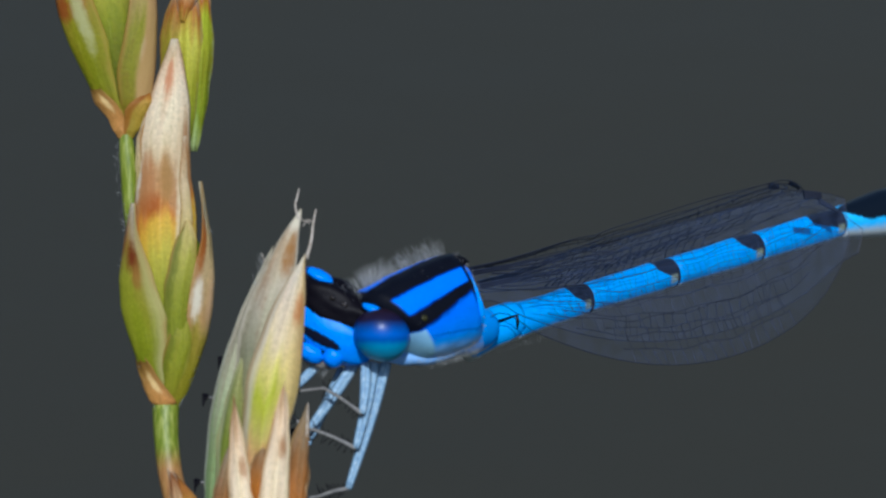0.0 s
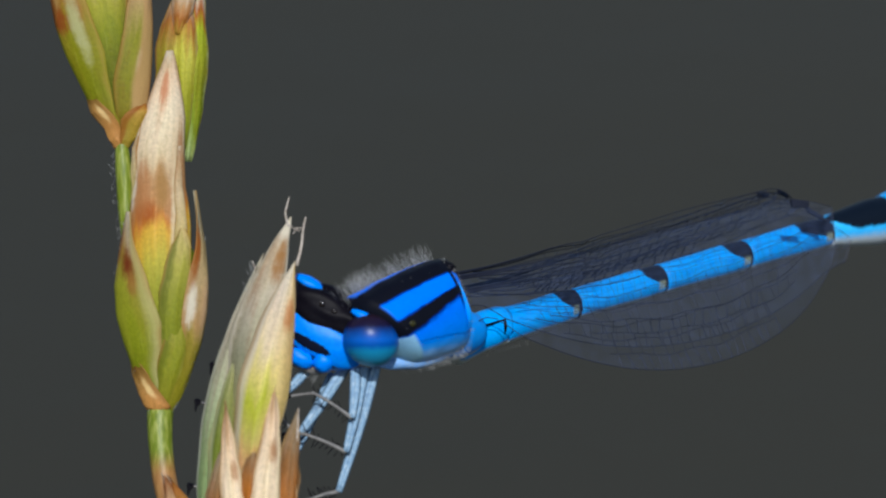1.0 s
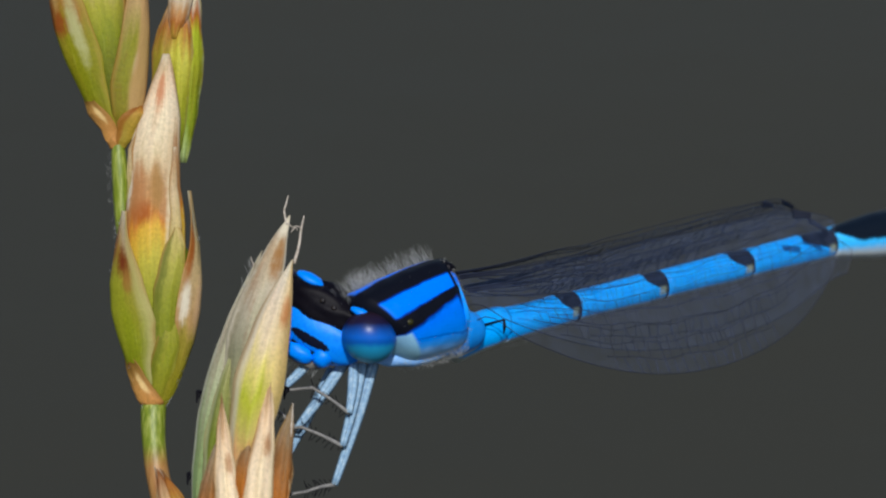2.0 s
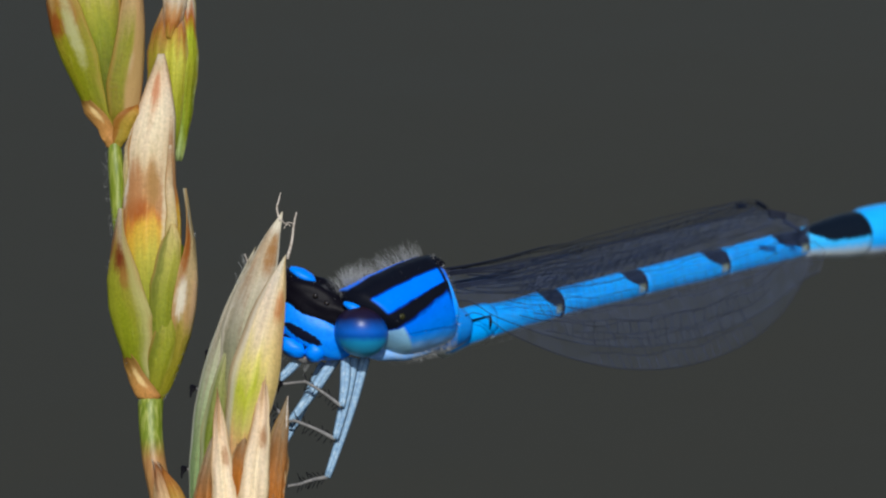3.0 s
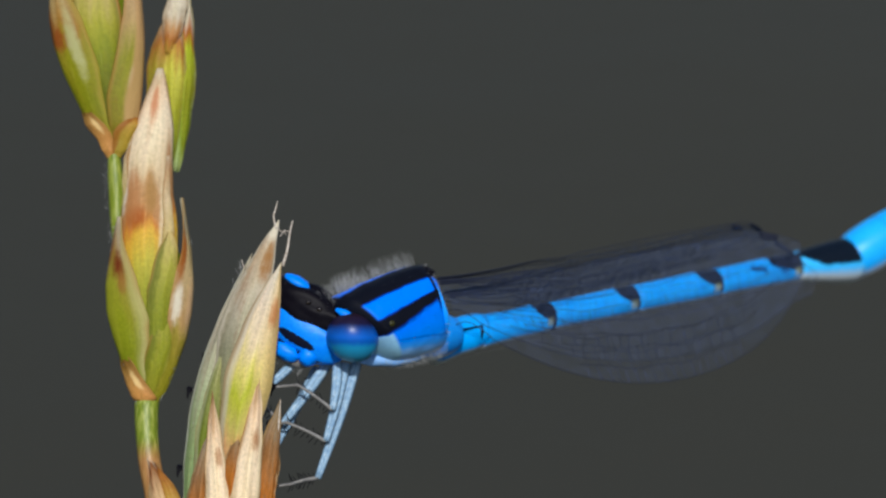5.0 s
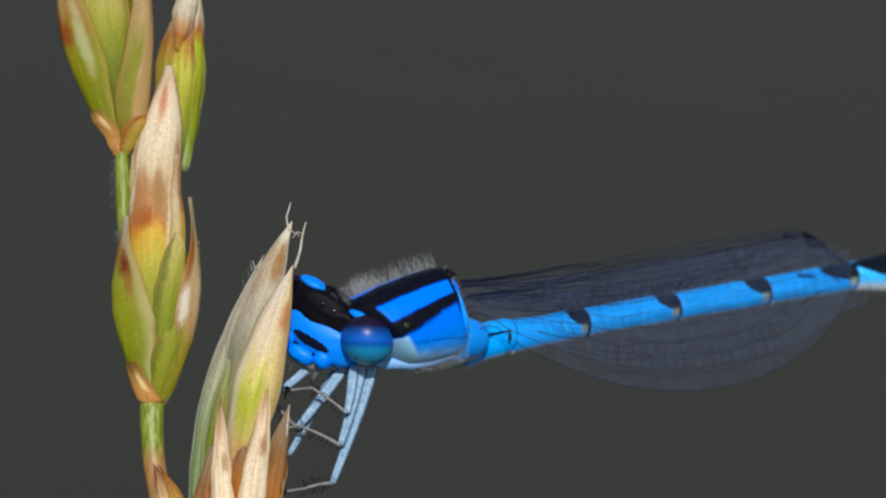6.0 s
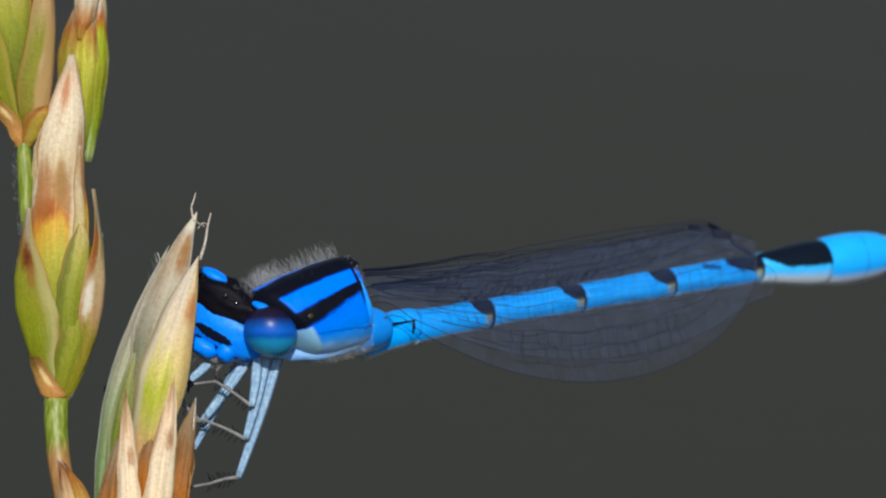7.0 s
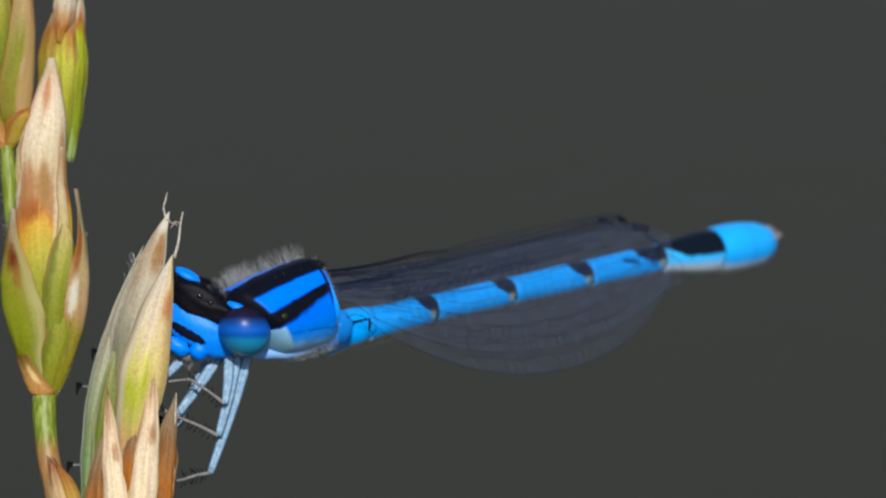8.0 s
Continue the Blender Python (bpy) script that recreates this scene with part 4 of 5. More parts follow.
    wrap(s, "bract", body, [(262, -80, 20), (240, -112, 2), (215, -114, -5), (195, -114, -22), (175, -116, -42), (146, -112, -88)], M_FLAP, 7, 12, 0.62, curl=2, keel=8, foot=0.3)
    wrap(s, "bract", body, [(262, -20, 70), (240, -6, 112), (215, 0, 112), (200, 17, 112), (188, 42, 110), (174, 78, 100)], M_TAN, 8, 12, 0.62, curl=2, keel=8, foot=0.3)
    # short pale hairs on the rims of the spikelets
    rnd = random.Random(5)
    verts, faces = [], []
    mid = body_of([(720, 259, 19), (700, 262, 27), (650, 263, 46), (600, 264, 63), (550, 262, 74), (500, 261, 78), (430, 263, 72), (380, 264, 62)])
    for k in range(130):
        z = rnd.uniform(mid[0][0], mid[-1][0])
        bz, bc, br = zip(*mid)
        c, r = float(np.interp(z, bz, bc)), float(np.interp(z, bz, br))
        side = rnd.choice((-1, 1))
        o = Vector((c + side * r * rnd.uniform(0.90, 1.0), 8 - rnd.uniform(0, 16), z))
        d = Vector((side * rnd.uniform(0.1, 0.8), rnd.uniform(-0.5, 0.2), rnd.uniform(0.4, 1.0))).normalized()
        ribbon(verts, faces, o, o + d * rnd.uniform(4, 13), 0.16, Vector((0, -1, 0.1)))
    for k in range(70):
        t = rnd.uniform(0, 1)
        o = Vector((190 - ox + rnd.uniform(-16, 16), 14, oz - 235 - 190 * t))
        d = Vector((rnd.choice((-1, 1)) * rnd.uniform(0.3, 0.9), -0.2, rnd.uniform(0.3, 1.0))).normalized()
        ribbon(verts, faces, o, o + d * rnd.uniform(4, 11), 0.16, Vector((0, -1, 0.1)))
    tagged(part("fuzz", mesh_of("fuzz", verts, faces, False), M_HAIR, root, "short pale plant hairs"), kind="stuff")

    # the node at the foot
    s = leaf(root, "spikelet", (300, 1010), (258, 806), 56, M_STRAW, -14, bow=14, full=0.4)
    leaf(s, "bract", (316, 1010), (276, 826), 46, M_TAN, -22, bow=14)
    return root


# ---- the shoot that the insect clings to ----
def build_shoot():
    ox, oz = 447, 572
    root = thing("grass_shoot", "dry cream and green grass spikelet with frayed papery tips", "grass")

    def at(x, z):
        return x - ox, oz - z

    count = [40]

    def leaf(parent, name, base, tip, width, mat, depth=0.0, label="", **kw):
        count[0] += 1
        return part(name, scale_leaf(name, at(*base), at(*tip), width, depth, seed=count[0] * 1.37, **kw), mat, parent, label)

    def line(name, pts, radii, mat, parent, sides=8, steps=14):
        return part(name, tube(name, [(at(x, z)[0], y, at(x, z)[1]) for x, y, z in pts], radii, sides, steps, attrs={"node": 0.3}), mat, parent)

    line("culm", [(400, 10, 860), (404, 20, 1100), (412, 60, 1700), (420, 300, 3000), (428, 860, 5000), (430, 1330, 6040)], [30, 24, 24, 28, 32, 34], M_STEM, root, 12, 40)
    leaf(root, "glume", (334, 940), (444, 440), 54, M_EDGE, 26, bow=-22, turn=-22, full=0.4, ragged=0.1, label="bleached outer scale")
    leaf(root, "glume", (358, 900), (432, 462), 32, M_GREY, 12, bow=-8, turn=-14, full=0.4)
    leaf(root, "lemma", (388, 760), (491, 378), 80, M_VEIL2, 12, bow=-8, turn=-6, full=0.42, ragged=0.12, label="thin papery scale")
    leaf(root, "lemma", (410, 720), (440, 500), 34, M_GREY, -2, bow=-6, turn=-10, full=0.4)
    leaf(root, "lemma", (356, 920), (398, 600), 46, M_MOSS, 4, bow=-6, turn=-8)
    leaf(root, "lemma", (408, 900), (499, 454), 90, M_MAIN2, -16, bow=-14, full=0.50, label="yellow-green ripening scale")
    leaf(root, "lemma", (458, 960), (498, 704), 48, M_RUSTY, 0, bow=-2, turn=16, full=0.4, ragged=0.3, label="rusty frayed scale")
    leaf(root, "lemma", (476, 960), (492, 748), 24, M_RUSTY, -8, bow=-2, turn=20, full=0.4, ragged=0.3)
    leaf(root, "glume", (424, 990), (464, 636), 52, M_HUSK2, -40, bow=3, full=0.30, ragged=0.15, label="cream husk")
    leaf(root, "glume", (402, 1000), (378, 684), 50, M_HUSK2, -34, bow=-2, full=0.26, ragged=0.15, label="cream husk")
    leaf(root, "glume", (354, 990), (368, 770), 50, M_RUSTY, -14, bow=-2, full=0.4)
    leaf(root, "palea", (412, 900), (428, 740), 40, M_RUSTY, -34, bow=0)
    line("awn", [(487, 10, 395), (482, 10, 372), (485, 9, 360), (489, 8, 344)], [2.2, 1.8, 1.5, 0.8], M_AWN, root)
    line("awn", [(500, 6, 462), (508, 6, 432), (512, 6, 402), (517, 4, 379)], [3.2, 2.4, 2.0, 1.2], M_AWN, root)
    line("awn", [(489, 8, 392), (497, 7, 399), (504, 8, 397), (512, 6, 400)], [1.0, 0.8, 0.9, 0.8], M_AWN, root)
    line("awn", [(494, 8, 408), (501, 7, 400), (506, 8, 404)], [0.8, 0.7, 0.7], M_AWN, root)
    line("awn", [(438, 14, 500), (430, 18, 470), (424, 20, 452)], [1.8, 1.2, 0.7], M_AWN, root)
    for k in range(5):
        x, z = 392 + 9 * k, 610 - 26 * k
        line("fibre", [(x, 20 - k, z), (x + 13, 20 - k, z - 36), (x + 27 + k, 22, z - 66 - 4 * k)], [1.6, 1.2, 0.5], M_AWN, root, 6, 10)
    rnd = random.Random(8)
    verts, faces = [], []
    for k in range(90):
        t = rnd.uniform(0, 1)
        x, z = 352 + 78 * t ** 0.9, 800 - 330 * t
        x, z = at(x + rnd.uniform(-10, 6), z)
        d = Vector((rnd.uniform(-0.7, 0.2), rnd.uniform(-0.3, 0.3), 1)).normalized()
        o = Vector((x, 16 + rnd.uniform(-8, 8), z))
        ribbon(verts, faces, o, o + d * rnd.uniform(8, 30), 0.2, Vector((0, -1, 0.1)))
    tagged(part("fuzz", mesh_of("fuzz", verts, faces, False), M_HAIR, root, "fine pale plant hairs"), kind="stuff")
    line("awn", [(496, -4, 760), (499, -2, 720), (500, -2, 702)], [2.4, 1.6, 0.8], M_AWN, root)
    return root


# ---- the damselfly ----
# the body's axes, set to fit the camera's view: X towards the tail, Z to the back, Y to the far side
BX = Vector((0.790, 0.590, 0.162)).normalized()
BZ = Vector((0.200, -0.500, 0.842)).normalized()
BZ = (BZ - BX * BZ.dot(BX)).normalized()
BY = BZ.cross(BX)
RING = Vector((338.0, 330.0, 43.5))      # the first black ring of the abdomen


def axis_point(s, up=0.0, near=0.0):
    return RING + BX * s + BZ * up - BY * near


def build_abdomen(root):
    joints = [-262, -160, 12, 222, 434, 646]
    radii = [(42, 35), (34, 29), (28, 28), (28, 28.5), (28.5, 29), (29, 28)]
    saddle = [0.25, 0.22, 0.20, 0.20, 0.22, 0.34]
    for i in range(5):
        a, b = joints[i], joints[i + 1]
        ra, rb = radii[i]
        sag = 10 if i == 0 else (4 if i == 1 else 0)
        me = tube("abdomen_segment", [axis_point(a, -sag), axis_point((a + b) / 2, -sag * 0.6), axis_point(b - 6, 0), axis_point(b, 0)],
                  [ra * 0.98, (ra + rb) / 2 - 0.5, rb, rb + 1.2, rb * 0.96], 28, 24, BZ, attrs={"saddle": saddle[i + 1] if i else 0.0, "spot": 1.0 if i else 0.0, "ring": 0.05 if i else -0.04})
        ring = part("abdomen_segment", me, M_ABDOMEN, root)
        if i == 0:
            # the dark furrow along the first segment and the short bar at its end
            me = tube("furrow", [axis_point(-252, 30, 25), axis_point(-205, 28, 23), axis_point(-166, 26, 20.5)], [1.4, 2.2, 2.0], 8, 12)
            part("furrow", me, M_INK, ring)
            me = tube("joint_bar", [axis_point(-168, 27, 20), axis_point(-171, 18, 28), axis_point(-174, 6, 33)], [2.4, 4.2, 2.0], 8, 12)
            part("joint_bar", me, M_INK, ring)
    # the black-backed seventh segment, and the club that turns at its joint
    joint = axis_point(644)
    d = (BX - BZ * 0.070).normalized()
    me = tube("tail_segment", [joint, joint + d * 50, joint + d * 100, joint + d * 158], [29, 34.5, 40, 45, 46.5], 28, 18, BZ)
    part("tail_segment", me, M_SADDLE, root, "pale blue segment with a black back")
    me = tube("tail_tip", [d * 0, d * 50, d * 115, d * 162, d * 176], [45, 50, 51.5, 51, 49, 45, 33], 28, 22, BZ)
    club = part("tail_tip", me, M_CLUB, root, "bright blue swollen tail tip")
    club.location = (joint + d * 154) * U
    for k in (-1, 1):
        p = d * 160 + BY * 14 * k + BZ * 14
        me = tube("cercus", [p, p + d * 26 + BZ * 8, p + d * 48 + BZ * 5 - BY * 4 * k], [13, 12, 10, 5], 10, 10)
        part("cercus", me, M_TIBIA, club, "grey-brown tail clasper")
    return club


# the slanted thorax runs from a front to a rear section: centre, back direction, near-side direction, the two radii
FRONT = (Vector((3, 6, 19)), Vector((-0.164, -0.691, 0.704)), Vector((0.793, -0.517, -0.322)), 88.0, 86.0)
REAR = (Vector((123, 95, 60)), Vector((-0.073, -0.496, 0.865)), Vector((0.502, -0.768, -0.398)), 92.0, 73.0)
STRIPES = ((17.5, 22.5), (47.0, 43.5), (69.0, 52.5), (97.0, 120.0))     # degrees from the back at the front and rear


def thorax_point(s, phi):
    """A point of the thorax and its outward direction; s: 0 front to 1 rear, phi: degrees from the back to the near side."""
    c, up, near, ru, rn = (a.lerp(b, s) if isinstance(a, Vector) else a + (b - a) * s for a, b in zip(FRONT, REAR))
    size = float(np.interp(s, (-0.22, -0.17, -0.08, 0.0, 0.3, 0.7, 0.93, 1.02, 1.10, 1.14), (0.30, 0.60, 0.84, 0.96, 1.02, 1.025, 1.0, 0.95, 0.80, 0.4)))
    a = radians(phi)
    ca, sa = math.cos(a), math.sin(a)
    keel = 1.0 - 0.10 * max(0.0, -ca) + 0.012 * math.exp(-(phi / 9) ** 2)
    d = up.normalized() * ca * ru * keel + near.normalized() * sa * rn
    return c + d * size, (up * ca * rn + near * sa * ru).normalized()


def thorax_mesh():
    rows, sides = 46, 72
    verts, faces, stripe, along = [], [], [], []
    for i in range(rows + 1):
        s = -0.22 + 1.36 * i / rows
        edges = [a + (b - a) * min(max(s, 0), 1) for a, b in STRIPES]
        for j in range(sides):
            phi = 360 * (j + 0.5) / sides - 180
            p, out = thorax_point(s, phi)
            p += out * 1.2 * noise.noise(p * 0.05)
            verts.append(p)
            stripe.append(float(np.interp(abs(phi), [0, *edges, 180], [0, 1, 2, 3, 4, 5])))
            along.append(s)
    for i in range(rows):
        for j in range(sides):
            k = (j + 1) % sides
            faces.append((i * sides + j, i * sides + k, (i + 1) * sides + k, (i + 1) * sides + j))
    faces.append(tuple(range(sides))[::-1])
    faces.append(tuple(range(rows * sides, (rows + 1) * sides)))
    return mesh_of("thorax", verts, faces, stripe=stripe, along=along)


def build_thorax(root):
    part("thorax", thorax_mesh(), M_THORAX, root, "blue thorax with black stripes")
    pts = [Vector(v) for v in ((92, 84, 12), (116, 104, 10), (138, 136, 10), (160, 172, 11))]
    part("metathorax", tube("metathorax", pts, [34, 47, 48, 46, 43, 40, 35], 28, 24, BZ), M_FLANK, root, "blue flank, chalky below")
    part("underside", blob("underside", (66, 53, -12), (BX, BY, BZ), (94, 46, 23), dent=0.12), M_PALE, root, "chalky white underside")
    part("prothorax", blob("prothorax", (-16, 30, 48), (BX, BY, BZ), (30, 36, 36), dent=0.1), M_INK, root)
    pts = [thorax_point(1.03, phi)[0] for phi in (40, 56, 72, 86, 100)]
    part("rear_plate", tube("rear_plate", pts, [1.5, 3, 4, 6, 6, 3], 12, 24), M_FLANK, root, "pale blue rim behind the thorax")
    o, d = thorax_point(1.03, -4)
    part("wing_hinge", blob("wing_hinge", o - d * 8, (BX, d.cross(BX), d), (13, 26, 10), dent=0.3), M_INK, root)
    o, d = thorax_point(0.13, 57)
    part("spiracle", blob("spiracle", o - d * 2, (BX, BX.cross(d), d), (7, 6, 4)), M_AMBERSPOT, root)


HY = Vector((0.86, -0.12, -0.48)).normalized()      # across the head, to the near eye
HF = (Vector((-0.20, -0.95, -0.22)) - HY * HY.dot(Vector((-0.20, -0.95, -0.22)))).normalized()
HZ = HY.cross(HF)
HZ = HZ if HZ.z > 0 else -HZ
HEAD = Vector((-80.0, 0.0, 35.0))


def head_at(a, b, c):
    return HEAD + HY * a + HF * b + HZ * c


def build_head(root):
    axes = (HY, HF, HZ)
    head = part("head", blob("head", head_at(-8, -6, 16), axes, (98, 46, 42), 28, 40, 0.9, 0.16), M_INK, root, "black head with a blue face")
    for x, y, z in ((-166, 40, 86), (-9, -46, 9)):
        part("eye", blob("eye", (x, y, z), ((1, 0, 0), (0, 1, 0), (-0.06, -0.10, 1)), (48, 48, 46), 24, 36), M_EYE, head, "two-toned blue compound eye")
    part("face", blob("face", head_at(-2, 10, -24), axes, (80, 40, 46), 28, 40, 0.9, 0.05), M_FACE, head, "bright blue face with a black band")
    part("labrum", blob("labrum", head_at(-18, 36, -63), axes, (29, 22, 17), 18, 24, 0.9, 0.10), M_BLUE, head)
    part("labrum_seam", blob("labrum_seam", head_at(-18, 30, -63), axes, (33, 22, 21), 18, 24, 0.9, 0.06), M_INK, head)
    part("clypeus", blob("clypeus", head_at(-8, 34, -40), axes, (40, 13, 9), 16, 24, 0.9, 0.12), M_BLUE, head)
    for k in (-58, 22):
        part("mandible", blob("mandible", head_at(k, 30, -52), axes, (19, 24, 20), 14, 20, 0.9, 0.1), M_BLUE, head)
    part("mouth", blob("mouth", head_at(-8, 22, -74), axes, (36, 24, 13), dent=0.2), M_TIBIA, head)
    for a, b, c, size in ((-64, 0, 52, (27, 17, 9)), (54, 38, 56, (25, 9, 8))):
        part("postocular_spot", blob("postocular_spot", head_at(a, b, c), axes, size, dent=0.1), M_BLUE, head)
    for a, c in ((-22, 40), (2, 38), (-12, 26)):
        part("ocellus", blob("ocellus", head_at(a, 34, c), axes, (5, 5, 5), 10, 12), M_OCELLUS, head)


def build_wing(root, name, base, along, down, length, width, droop, seed, label, bold):
    along = along.normalized()
    down = (down - along * along.dot(down)).normalized()
    normal = along.cross(down)
    rnd = random.Random(seed)

    def depth_at(u):
        pet = min(u / 0.10, 1.0)
        return width * (0.16 + 0.84 * pet * pet * (3 - 2 * pet)) * (1 - math.exp(-(u * 3.7) ** 1.25) * 0.98) * max(1 - u ** 5, 0.0) ** 0.5 + 4 + 30 * math.exp(-u * 9) + droop * (max(0.0, u - 0.85) / 0.15) ** 3

    def spot(u, v):
        w = -(10 * math.sin(math.pi * u) + 24 * math.exp(-u * 6) - 7 * math.exp(-((u - 0.34) / 0.035) ** 2)) * (1 - v) + v * depth_at(u)
        w += (1 - v) * droop * (max(0.0, u - 0.85) / 0.15) ** 1.5
        ripple = 3.0 * math.sin(v * 19 + seed) * min(1, u * 4) + 5 * noise.noise(Vector((u * 4, v * 3, seed)))
        return base + along * (u * length) + down * w + normal * ripple

    n, m = 40, 14
    verts = [spot(i / n, j / m) for i in range(n + 1) for j in range(m + 1)]
    faces = [(i * (m + 1) + j, (i + 1) * (m + 1) + j, (i + 1) * (m + 1) + j + 1, i * (m + 1) + j + 1) for i in range(n) for j in range(m)]
    wing = part(name, mesh_of(name, verts, faces), M_MEMBRANE, root, label)
    verts, faces = [], []
    lines = [(0.0, 0.0, 1.0), (0.05, 0.0, 0.36), (0.09, 0.0, 0.98), (0.16, 0.05, 0.97), (0.25, 0.12, 0.96), (0.36, 0.16, 0.95), (0.48, 0.10, 0.94),
             (0.61, 0.14, 0.9), (0.74, 0.2, 0.84), (0.87, 0.3, 0.76), (1.0, 0.0, 1.0)]
    steps = 44
    for q, (v, a, b) in enumerate(lines):
        thick = 0.85 if v == 0 else (0.75 if v < 0.12 else (0.6 if v < 0.55 else 1.0))
        for i in range(steps):
            u0, u1 = a + (b - a) * i / steps, a + (b - a) * (i + 1) / steps
            wav = 0.012 * (0 < v < 1)
            p0, p1 = (spot(u, min(max(v + wav * math.sin(u * 40 + q), 0), 1)) for u in (u0, u1))
            if (p1 - p0).length > 1e-3:
                ribbon(verts, faces, p0, p1, thick * (bold + (2.4 if v < 0.3 else 0.2) * math.exp(-u0 * 6)), normal)
    for q in range(len(lines) - 1):
        v0, v1 = lines[q][0], lines[q + 1][0]
        a = max(lines[q][1], lines[q + 1][1])
        b = min(lines[q][2], lines[q + 1][2])
        u = a + 0.02
        while u < b:
            ribbon(verts, faces, spot(u, v0), spot(min(u + rnd.uniform(-0.006, 0.008), 1), v1), (0.36 + 0.34 * v0 + 2.4 * max(0.0, v0 - 0.5)) * bold, normal)
            u += rnd.uniform(0.020, 0.036)
    part("vein_net", mesh_of("vein_net", verts, faces, False), M_VEIN, wing)
    k = [(spot(u, v) + normal * s) for u in (0.895, 0.94) for v in (0.0, 0.085) for s in (-3, 3)]
    faces = [(0, 1, 3, 2), (4, 6, 7, 5), (0, 4, 5, 1), (2, 3, 7, 6), (0, 2, 6, 4), (1, 5, 7, 3)]
    part("wing_spot", mesh_of("wing_spot", k, faces, False), M_VEIN, wing, "dark wing spot")
    return wing


def build_wings(root):
    # wing roots, tilts, lengths and widths are chosen to fit the camera's view
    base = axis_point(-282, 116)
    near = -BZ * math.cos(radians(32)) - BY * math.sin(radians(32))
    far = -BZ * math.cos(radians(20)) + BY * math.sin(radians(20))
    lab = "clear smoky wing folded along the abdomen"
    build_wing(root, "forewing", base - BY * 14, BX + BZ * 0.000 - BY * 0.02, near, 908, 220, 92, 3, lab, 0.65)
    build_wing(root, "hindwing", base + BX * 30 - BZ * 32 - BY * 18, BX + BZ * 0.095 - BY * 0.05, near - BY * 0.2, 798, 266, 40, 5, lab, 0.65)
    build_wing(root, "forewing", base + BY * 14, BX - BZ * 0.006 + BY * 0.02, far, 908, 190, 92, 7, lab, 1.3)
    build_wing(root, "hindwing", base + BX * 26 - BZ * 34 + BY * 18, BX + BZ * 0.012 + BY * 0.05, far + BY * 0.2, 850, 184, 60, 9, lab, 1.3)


def build_legs(root):
    def p(x, z, y):
        return Vector((x - 640, y, 600 - z))

    def leg(hip, knee, ankle, toe, thick, seed):
        rnd = random.Random(seed)
        top = part("leg", tube("leg", [hip, hip.lerp(knee, 0.5) + Vector((2, -2, 0)), knee], [thick * 0.9, thick, thick * 0.85, thick * 0.6], 10, 14), M_LEG, root, "pale blue bristly leg")
        part("shin", tube("shin", [knee, knee.lerp(ankle, 0.5) + Vector((0, 0, 2)), ankle], [thick * 0.40, thick * 0.28, thick * 0.26], 8, 10), M_TIBIA, top)
        hook = toe + Vector((-2, -8, -9))
        part("foot", tube("foot", [ankle, ankle.lerp(toe, 0.6) + Vector((0, 6, 0)), toe], [3.0, 2.6, 2.8, 2.4], 6, 12), M_TIBIA, top)
        for k in (-1, 1):
            part("claw", tube("claw", [toe + Vector((4, 0, 2)), toe + Vector((-3, -3, 5 * k)), hook + Vector((-2, 0, 6 * k))], [3.2, 3.0, 1.0], 6, 8), M_INK, top)
        verts, faces = [], []
        for a, b, n, size in ((knee, ankle, 9, 18), (hip, knee, 10, 12)):
            for i in range(n):
                o = a.lerp(b, (i + 0.6) / n)
                for s in (-1, 1):
                    d = (b - a).normalized() * 0.55 + Vector((rnd.uniform(-0.3, 0.3), rnd.uniform(-0.4, 0.4), s * 0.8))
                    ribbon(verts, faces, o, o + d.normalized() * size * rnd.uniform(0.6, 1.1), 0.7, Vector((0, -1, 0.1)))
        part("bristles", mesh_of("bristles", verts, faces, False), M_INK, top)

    # near legs
    leg(p(602, 640, -6), p(595, 724, -40), p(532, 679, -46), p(486, 684, -36), 10, 1)
    leg(p(616, 640, 2), p(583, 782, -34), p(512, 748, -44), p(480, 752, -40), 11, 2)
    leg(p(636, 640, 12), p(568, 850, -26), p(520, 860, -52), p(484, 866, -60), 11, 3)
    # far legs
    leg(p(584, 638, 20), p(502, 752, -20), p(430, 690, 0), p(357, 630, 4), 11, 4)
    leg(p(520, 640, 10), p(466, 690, -30), p(400, 700, 20), p(329, 692, 4), 9, 5)
    leg(p(560, 650, 36), p(486, 800, -10), p(400, 836, 10), p(312, 836, 0), 9, 6)


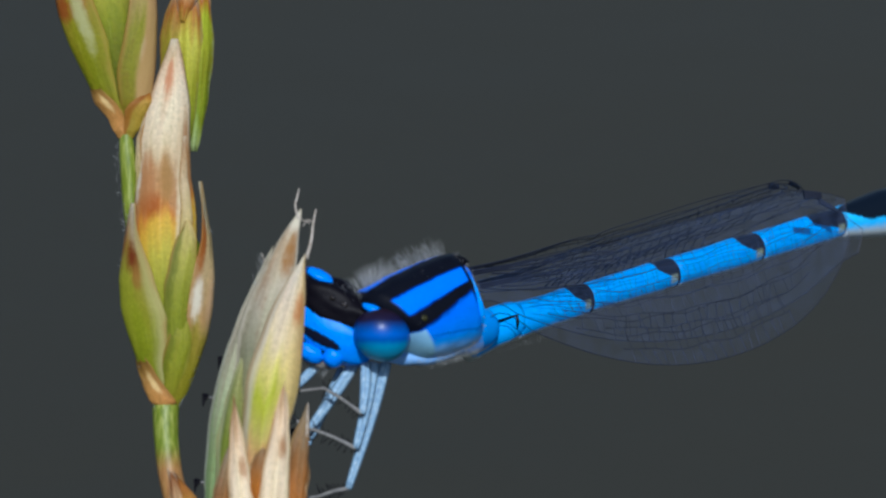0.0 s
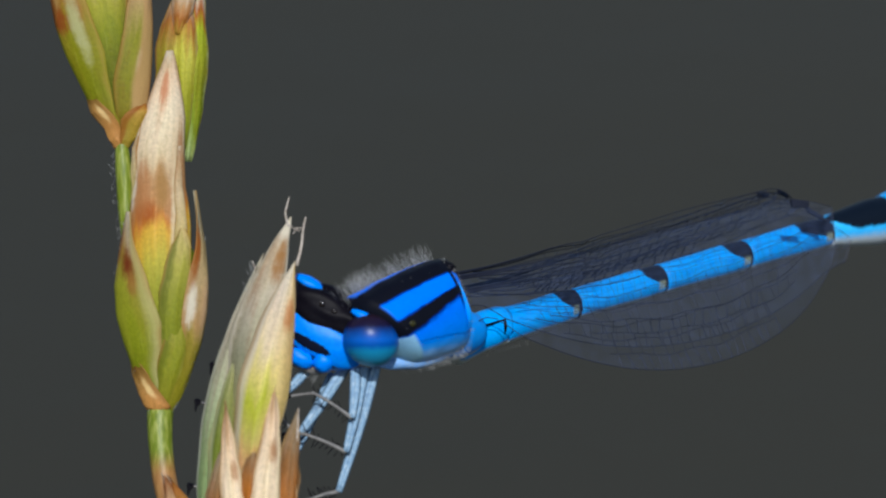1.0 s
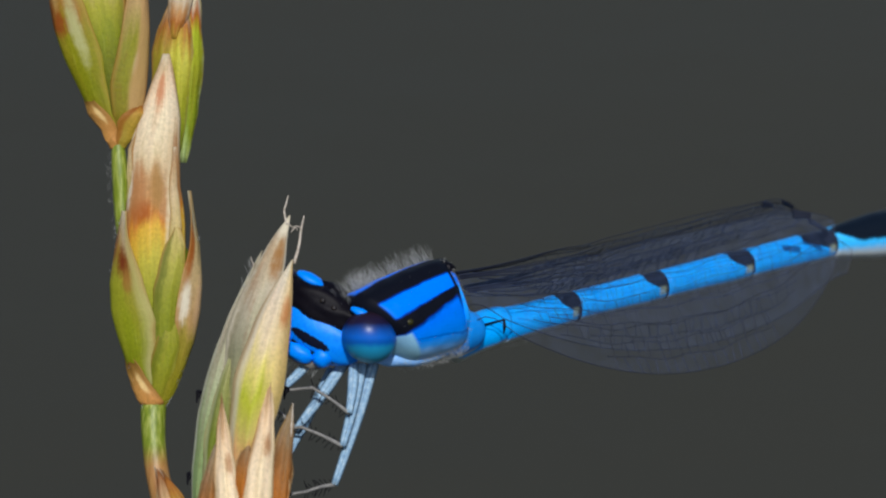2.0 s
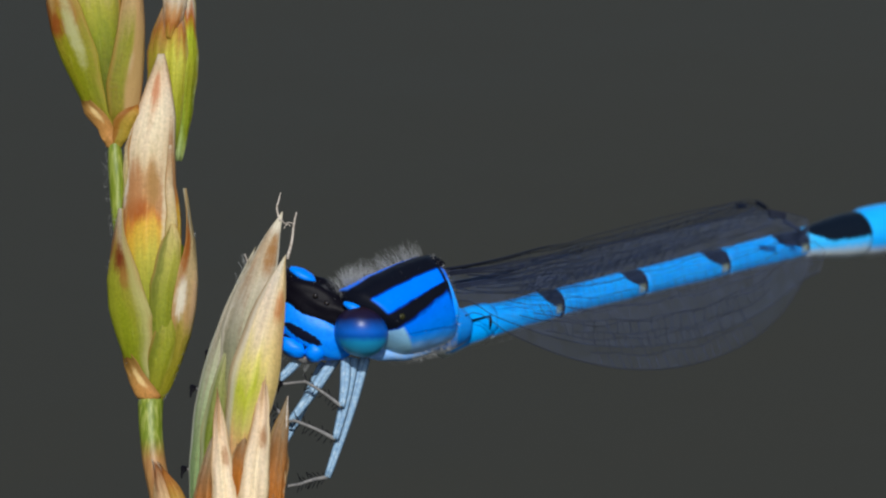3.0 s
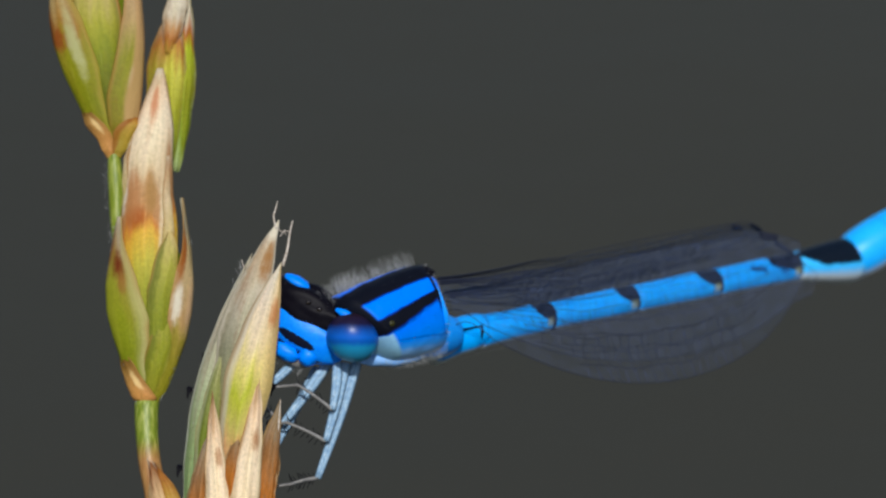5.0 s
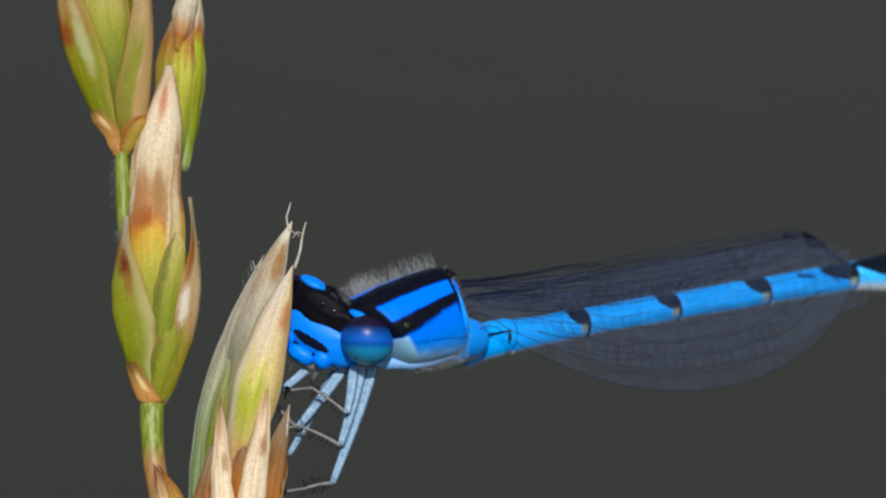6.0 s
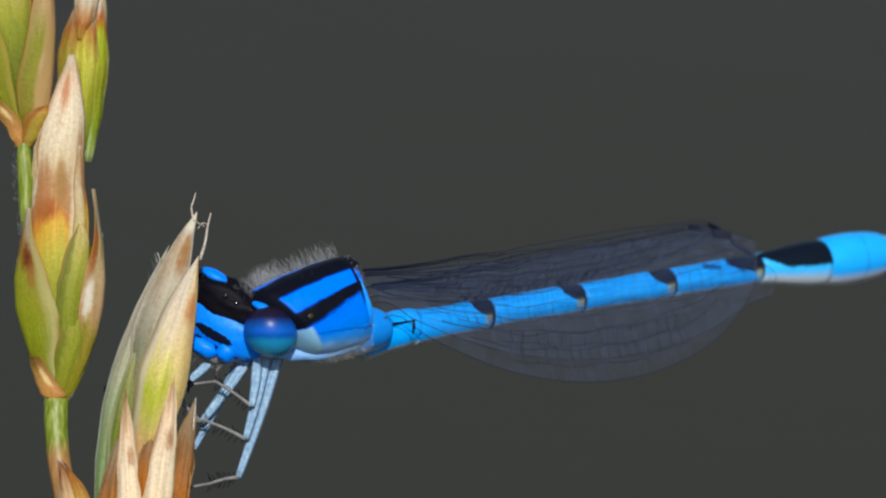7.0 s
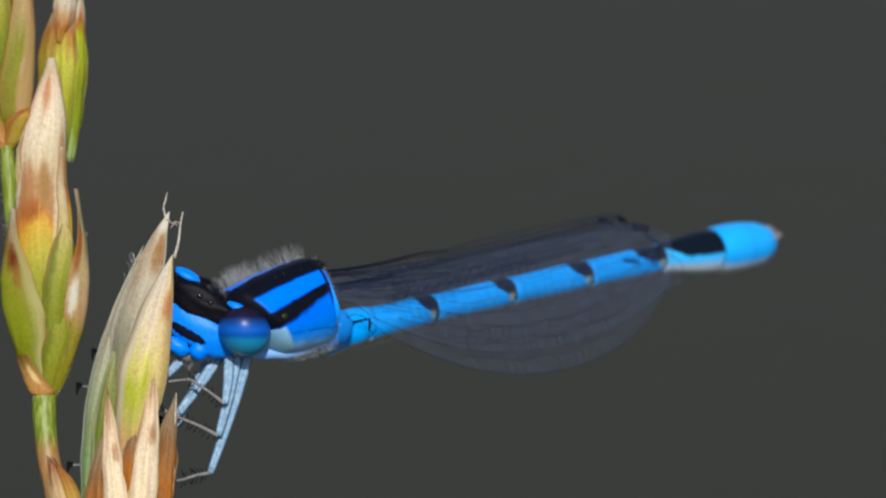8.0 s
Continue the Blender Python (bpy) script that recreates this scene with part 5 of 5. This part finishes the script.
def build_hair(root):
    rnd = random.Random(11)
    verts, faces = [], []

    def tuft(n, place, size):
        for _ in range(n):
            o, d = place()
            d = (d + Vector([rnd.gauss(0, 0.28) for _ in range(3)])).normalized()
            ribbon(verts, faces, o, o + d * size * rnd.uniform(0.3, 1.15), 0.11, Vector((0.1, -1, 0.2)))

    def back():
        return thorax_point(rnd.uniform(-0.12, 1.0), rnd.uniform(-75, -16))

    def belly():
        o, d = thorax_point(rnd.uniform(-0.1, 1.05), rnd.uniform(120, 165))
        return o, d + Vector((0.2, -0.1, -0.6))

    def waist():
        s = rnd.uniform(-235, -90)
        return axis_point(s, -36 - 0.02 * s, rnd.uniform(-6, 22)), BX * 0.3 - BZ

    def nape():
        d = Vector((rnd.uniform(-0.5, 0.3), rnd.uniform(-0.5, 0.2), 1)).normalized()
        return Vector((-22, 6, 54)) + d * 40, d

    def side():
        return thorax_point(rnd.uniform(0.0, 1.0), rnd.uniform(5, 95))

    def crown():
        return head_at(rnd.uniform(-85, 60), rnd.uniform(0, 30), rnd.uniform(30, 54)), (HZ + HF).normalized()

    def hinge():
        o, d = thorax_point(rnd.uniform(0.98, 1.08), rnd.uniform(-10, 110))
        return o, (d + BX * 0.8).normalized()

    def chin():
        return head_at(rnd.uniform(-44, 24), rnd.uniform(14, 34), rnd.uniform(-84, -72)), -HZ + HF * 0.3

    tuft(160, chin, 20)
    tuft(110, hinge, 8)
    tuft(24, side, 6)
    tuft(70, crown, 10)
    tuft(560, back, 32)
    tuft(440, belly, 15)
    tuft(160, waist, 13)
    tuft(200, nape, 34)
    tagged(part("hair", mesh_of("hair", verts, faces, False), M_HAIR, root, "fine white hairs"), kind="stuff")


def build_damselfly():
    root = thing("damselfly", "bright blue and black damselfly clinging to a grass spikelet", "insect")
    club = build_abdomen(root)
    build_thorax(root)
    build_head(root)
    build_wings(root)
    build_legs(root)
    build_hair(root)
    return root, club


build_water()
STALK = build_stalk()
SHOOT = build_shoot()
lean_back(STALK, 0.013)
lean_back(SHOOT, 0.0085)
DAMSELFLY, CLUB = build_damselfly()

# turns of the tail tip at its joint: seconds, degrees upwards
CLUB_TURN = [(0.0, 4), (0.5, 9), (1.0, 4), (1.5, 2), (2.8, 1), (3.5, 1), (3.9, 3), (4.1, 15), (4.3, 33), (4.5, 37), (4.7, 36), (5.3, 12), (5.8, 2), (6.6, 4), (7.0, 3), (7.5, 2), (8.0, 1)]


def sway(depth, x, z, a, b, c):
    v = Vector((radians(a), radians(b), radians(c)))
    turn = Matrix.Rotation(v.length, 4, v) if v.length > 1e-9 else Matrix()
    return BASE @ Matrix.Translation((x * U, depth * U, z * U)) @ turn


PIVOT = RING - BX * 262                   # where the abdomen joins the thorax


def tail_turn(aside, down):
    """The turn of the abdomen and of the wings on the thorax, in the insect's space."""
    return Matrix.Translation(PIVOT * U) @ Matrix.Rotation(radians(aside), 4, BZ) @ Matrix.Rotation(radians(down), 4, BY) @ Matrix.Translation(-PIVOT * U)


def club_up(t):
    """Degrees by which the tail tip is raised at t seconds."""
    return float(np.interp(t, [r[0] for r in CLUB_TURN], [r[1] for r in CLUB_TURN]))


def motions():
    walk(STALK, [(t, sway(130, *r)) for t, *r in STALK_SWAY])
    walk(SHOOT, [(t, sway(0, *r)) for t, *r in SHOOT_SWAY])
    walk(DAMSELFLY, [(t, sway(80, *r)) for t, *r in INSECT_SWAY])
    at = CLUB.location.copy()
    for ob in DAMSELFLY.children:
        if ob.name.split(".")[0] in ("abdomen_segment", "tail_segment", "forewing", "hindwing"):
            walk(ob, [(t, tail_turn(*r)) for t, *r in TAIL_SWAY])
    walk(CLUB, [(t, tail_turn(*r) @ Matrix.Translation(at) @ Matrix.Rotation(radians(-club_up(t)), 4, BY)) for t, *r in TAIL_SWAY])


motions()
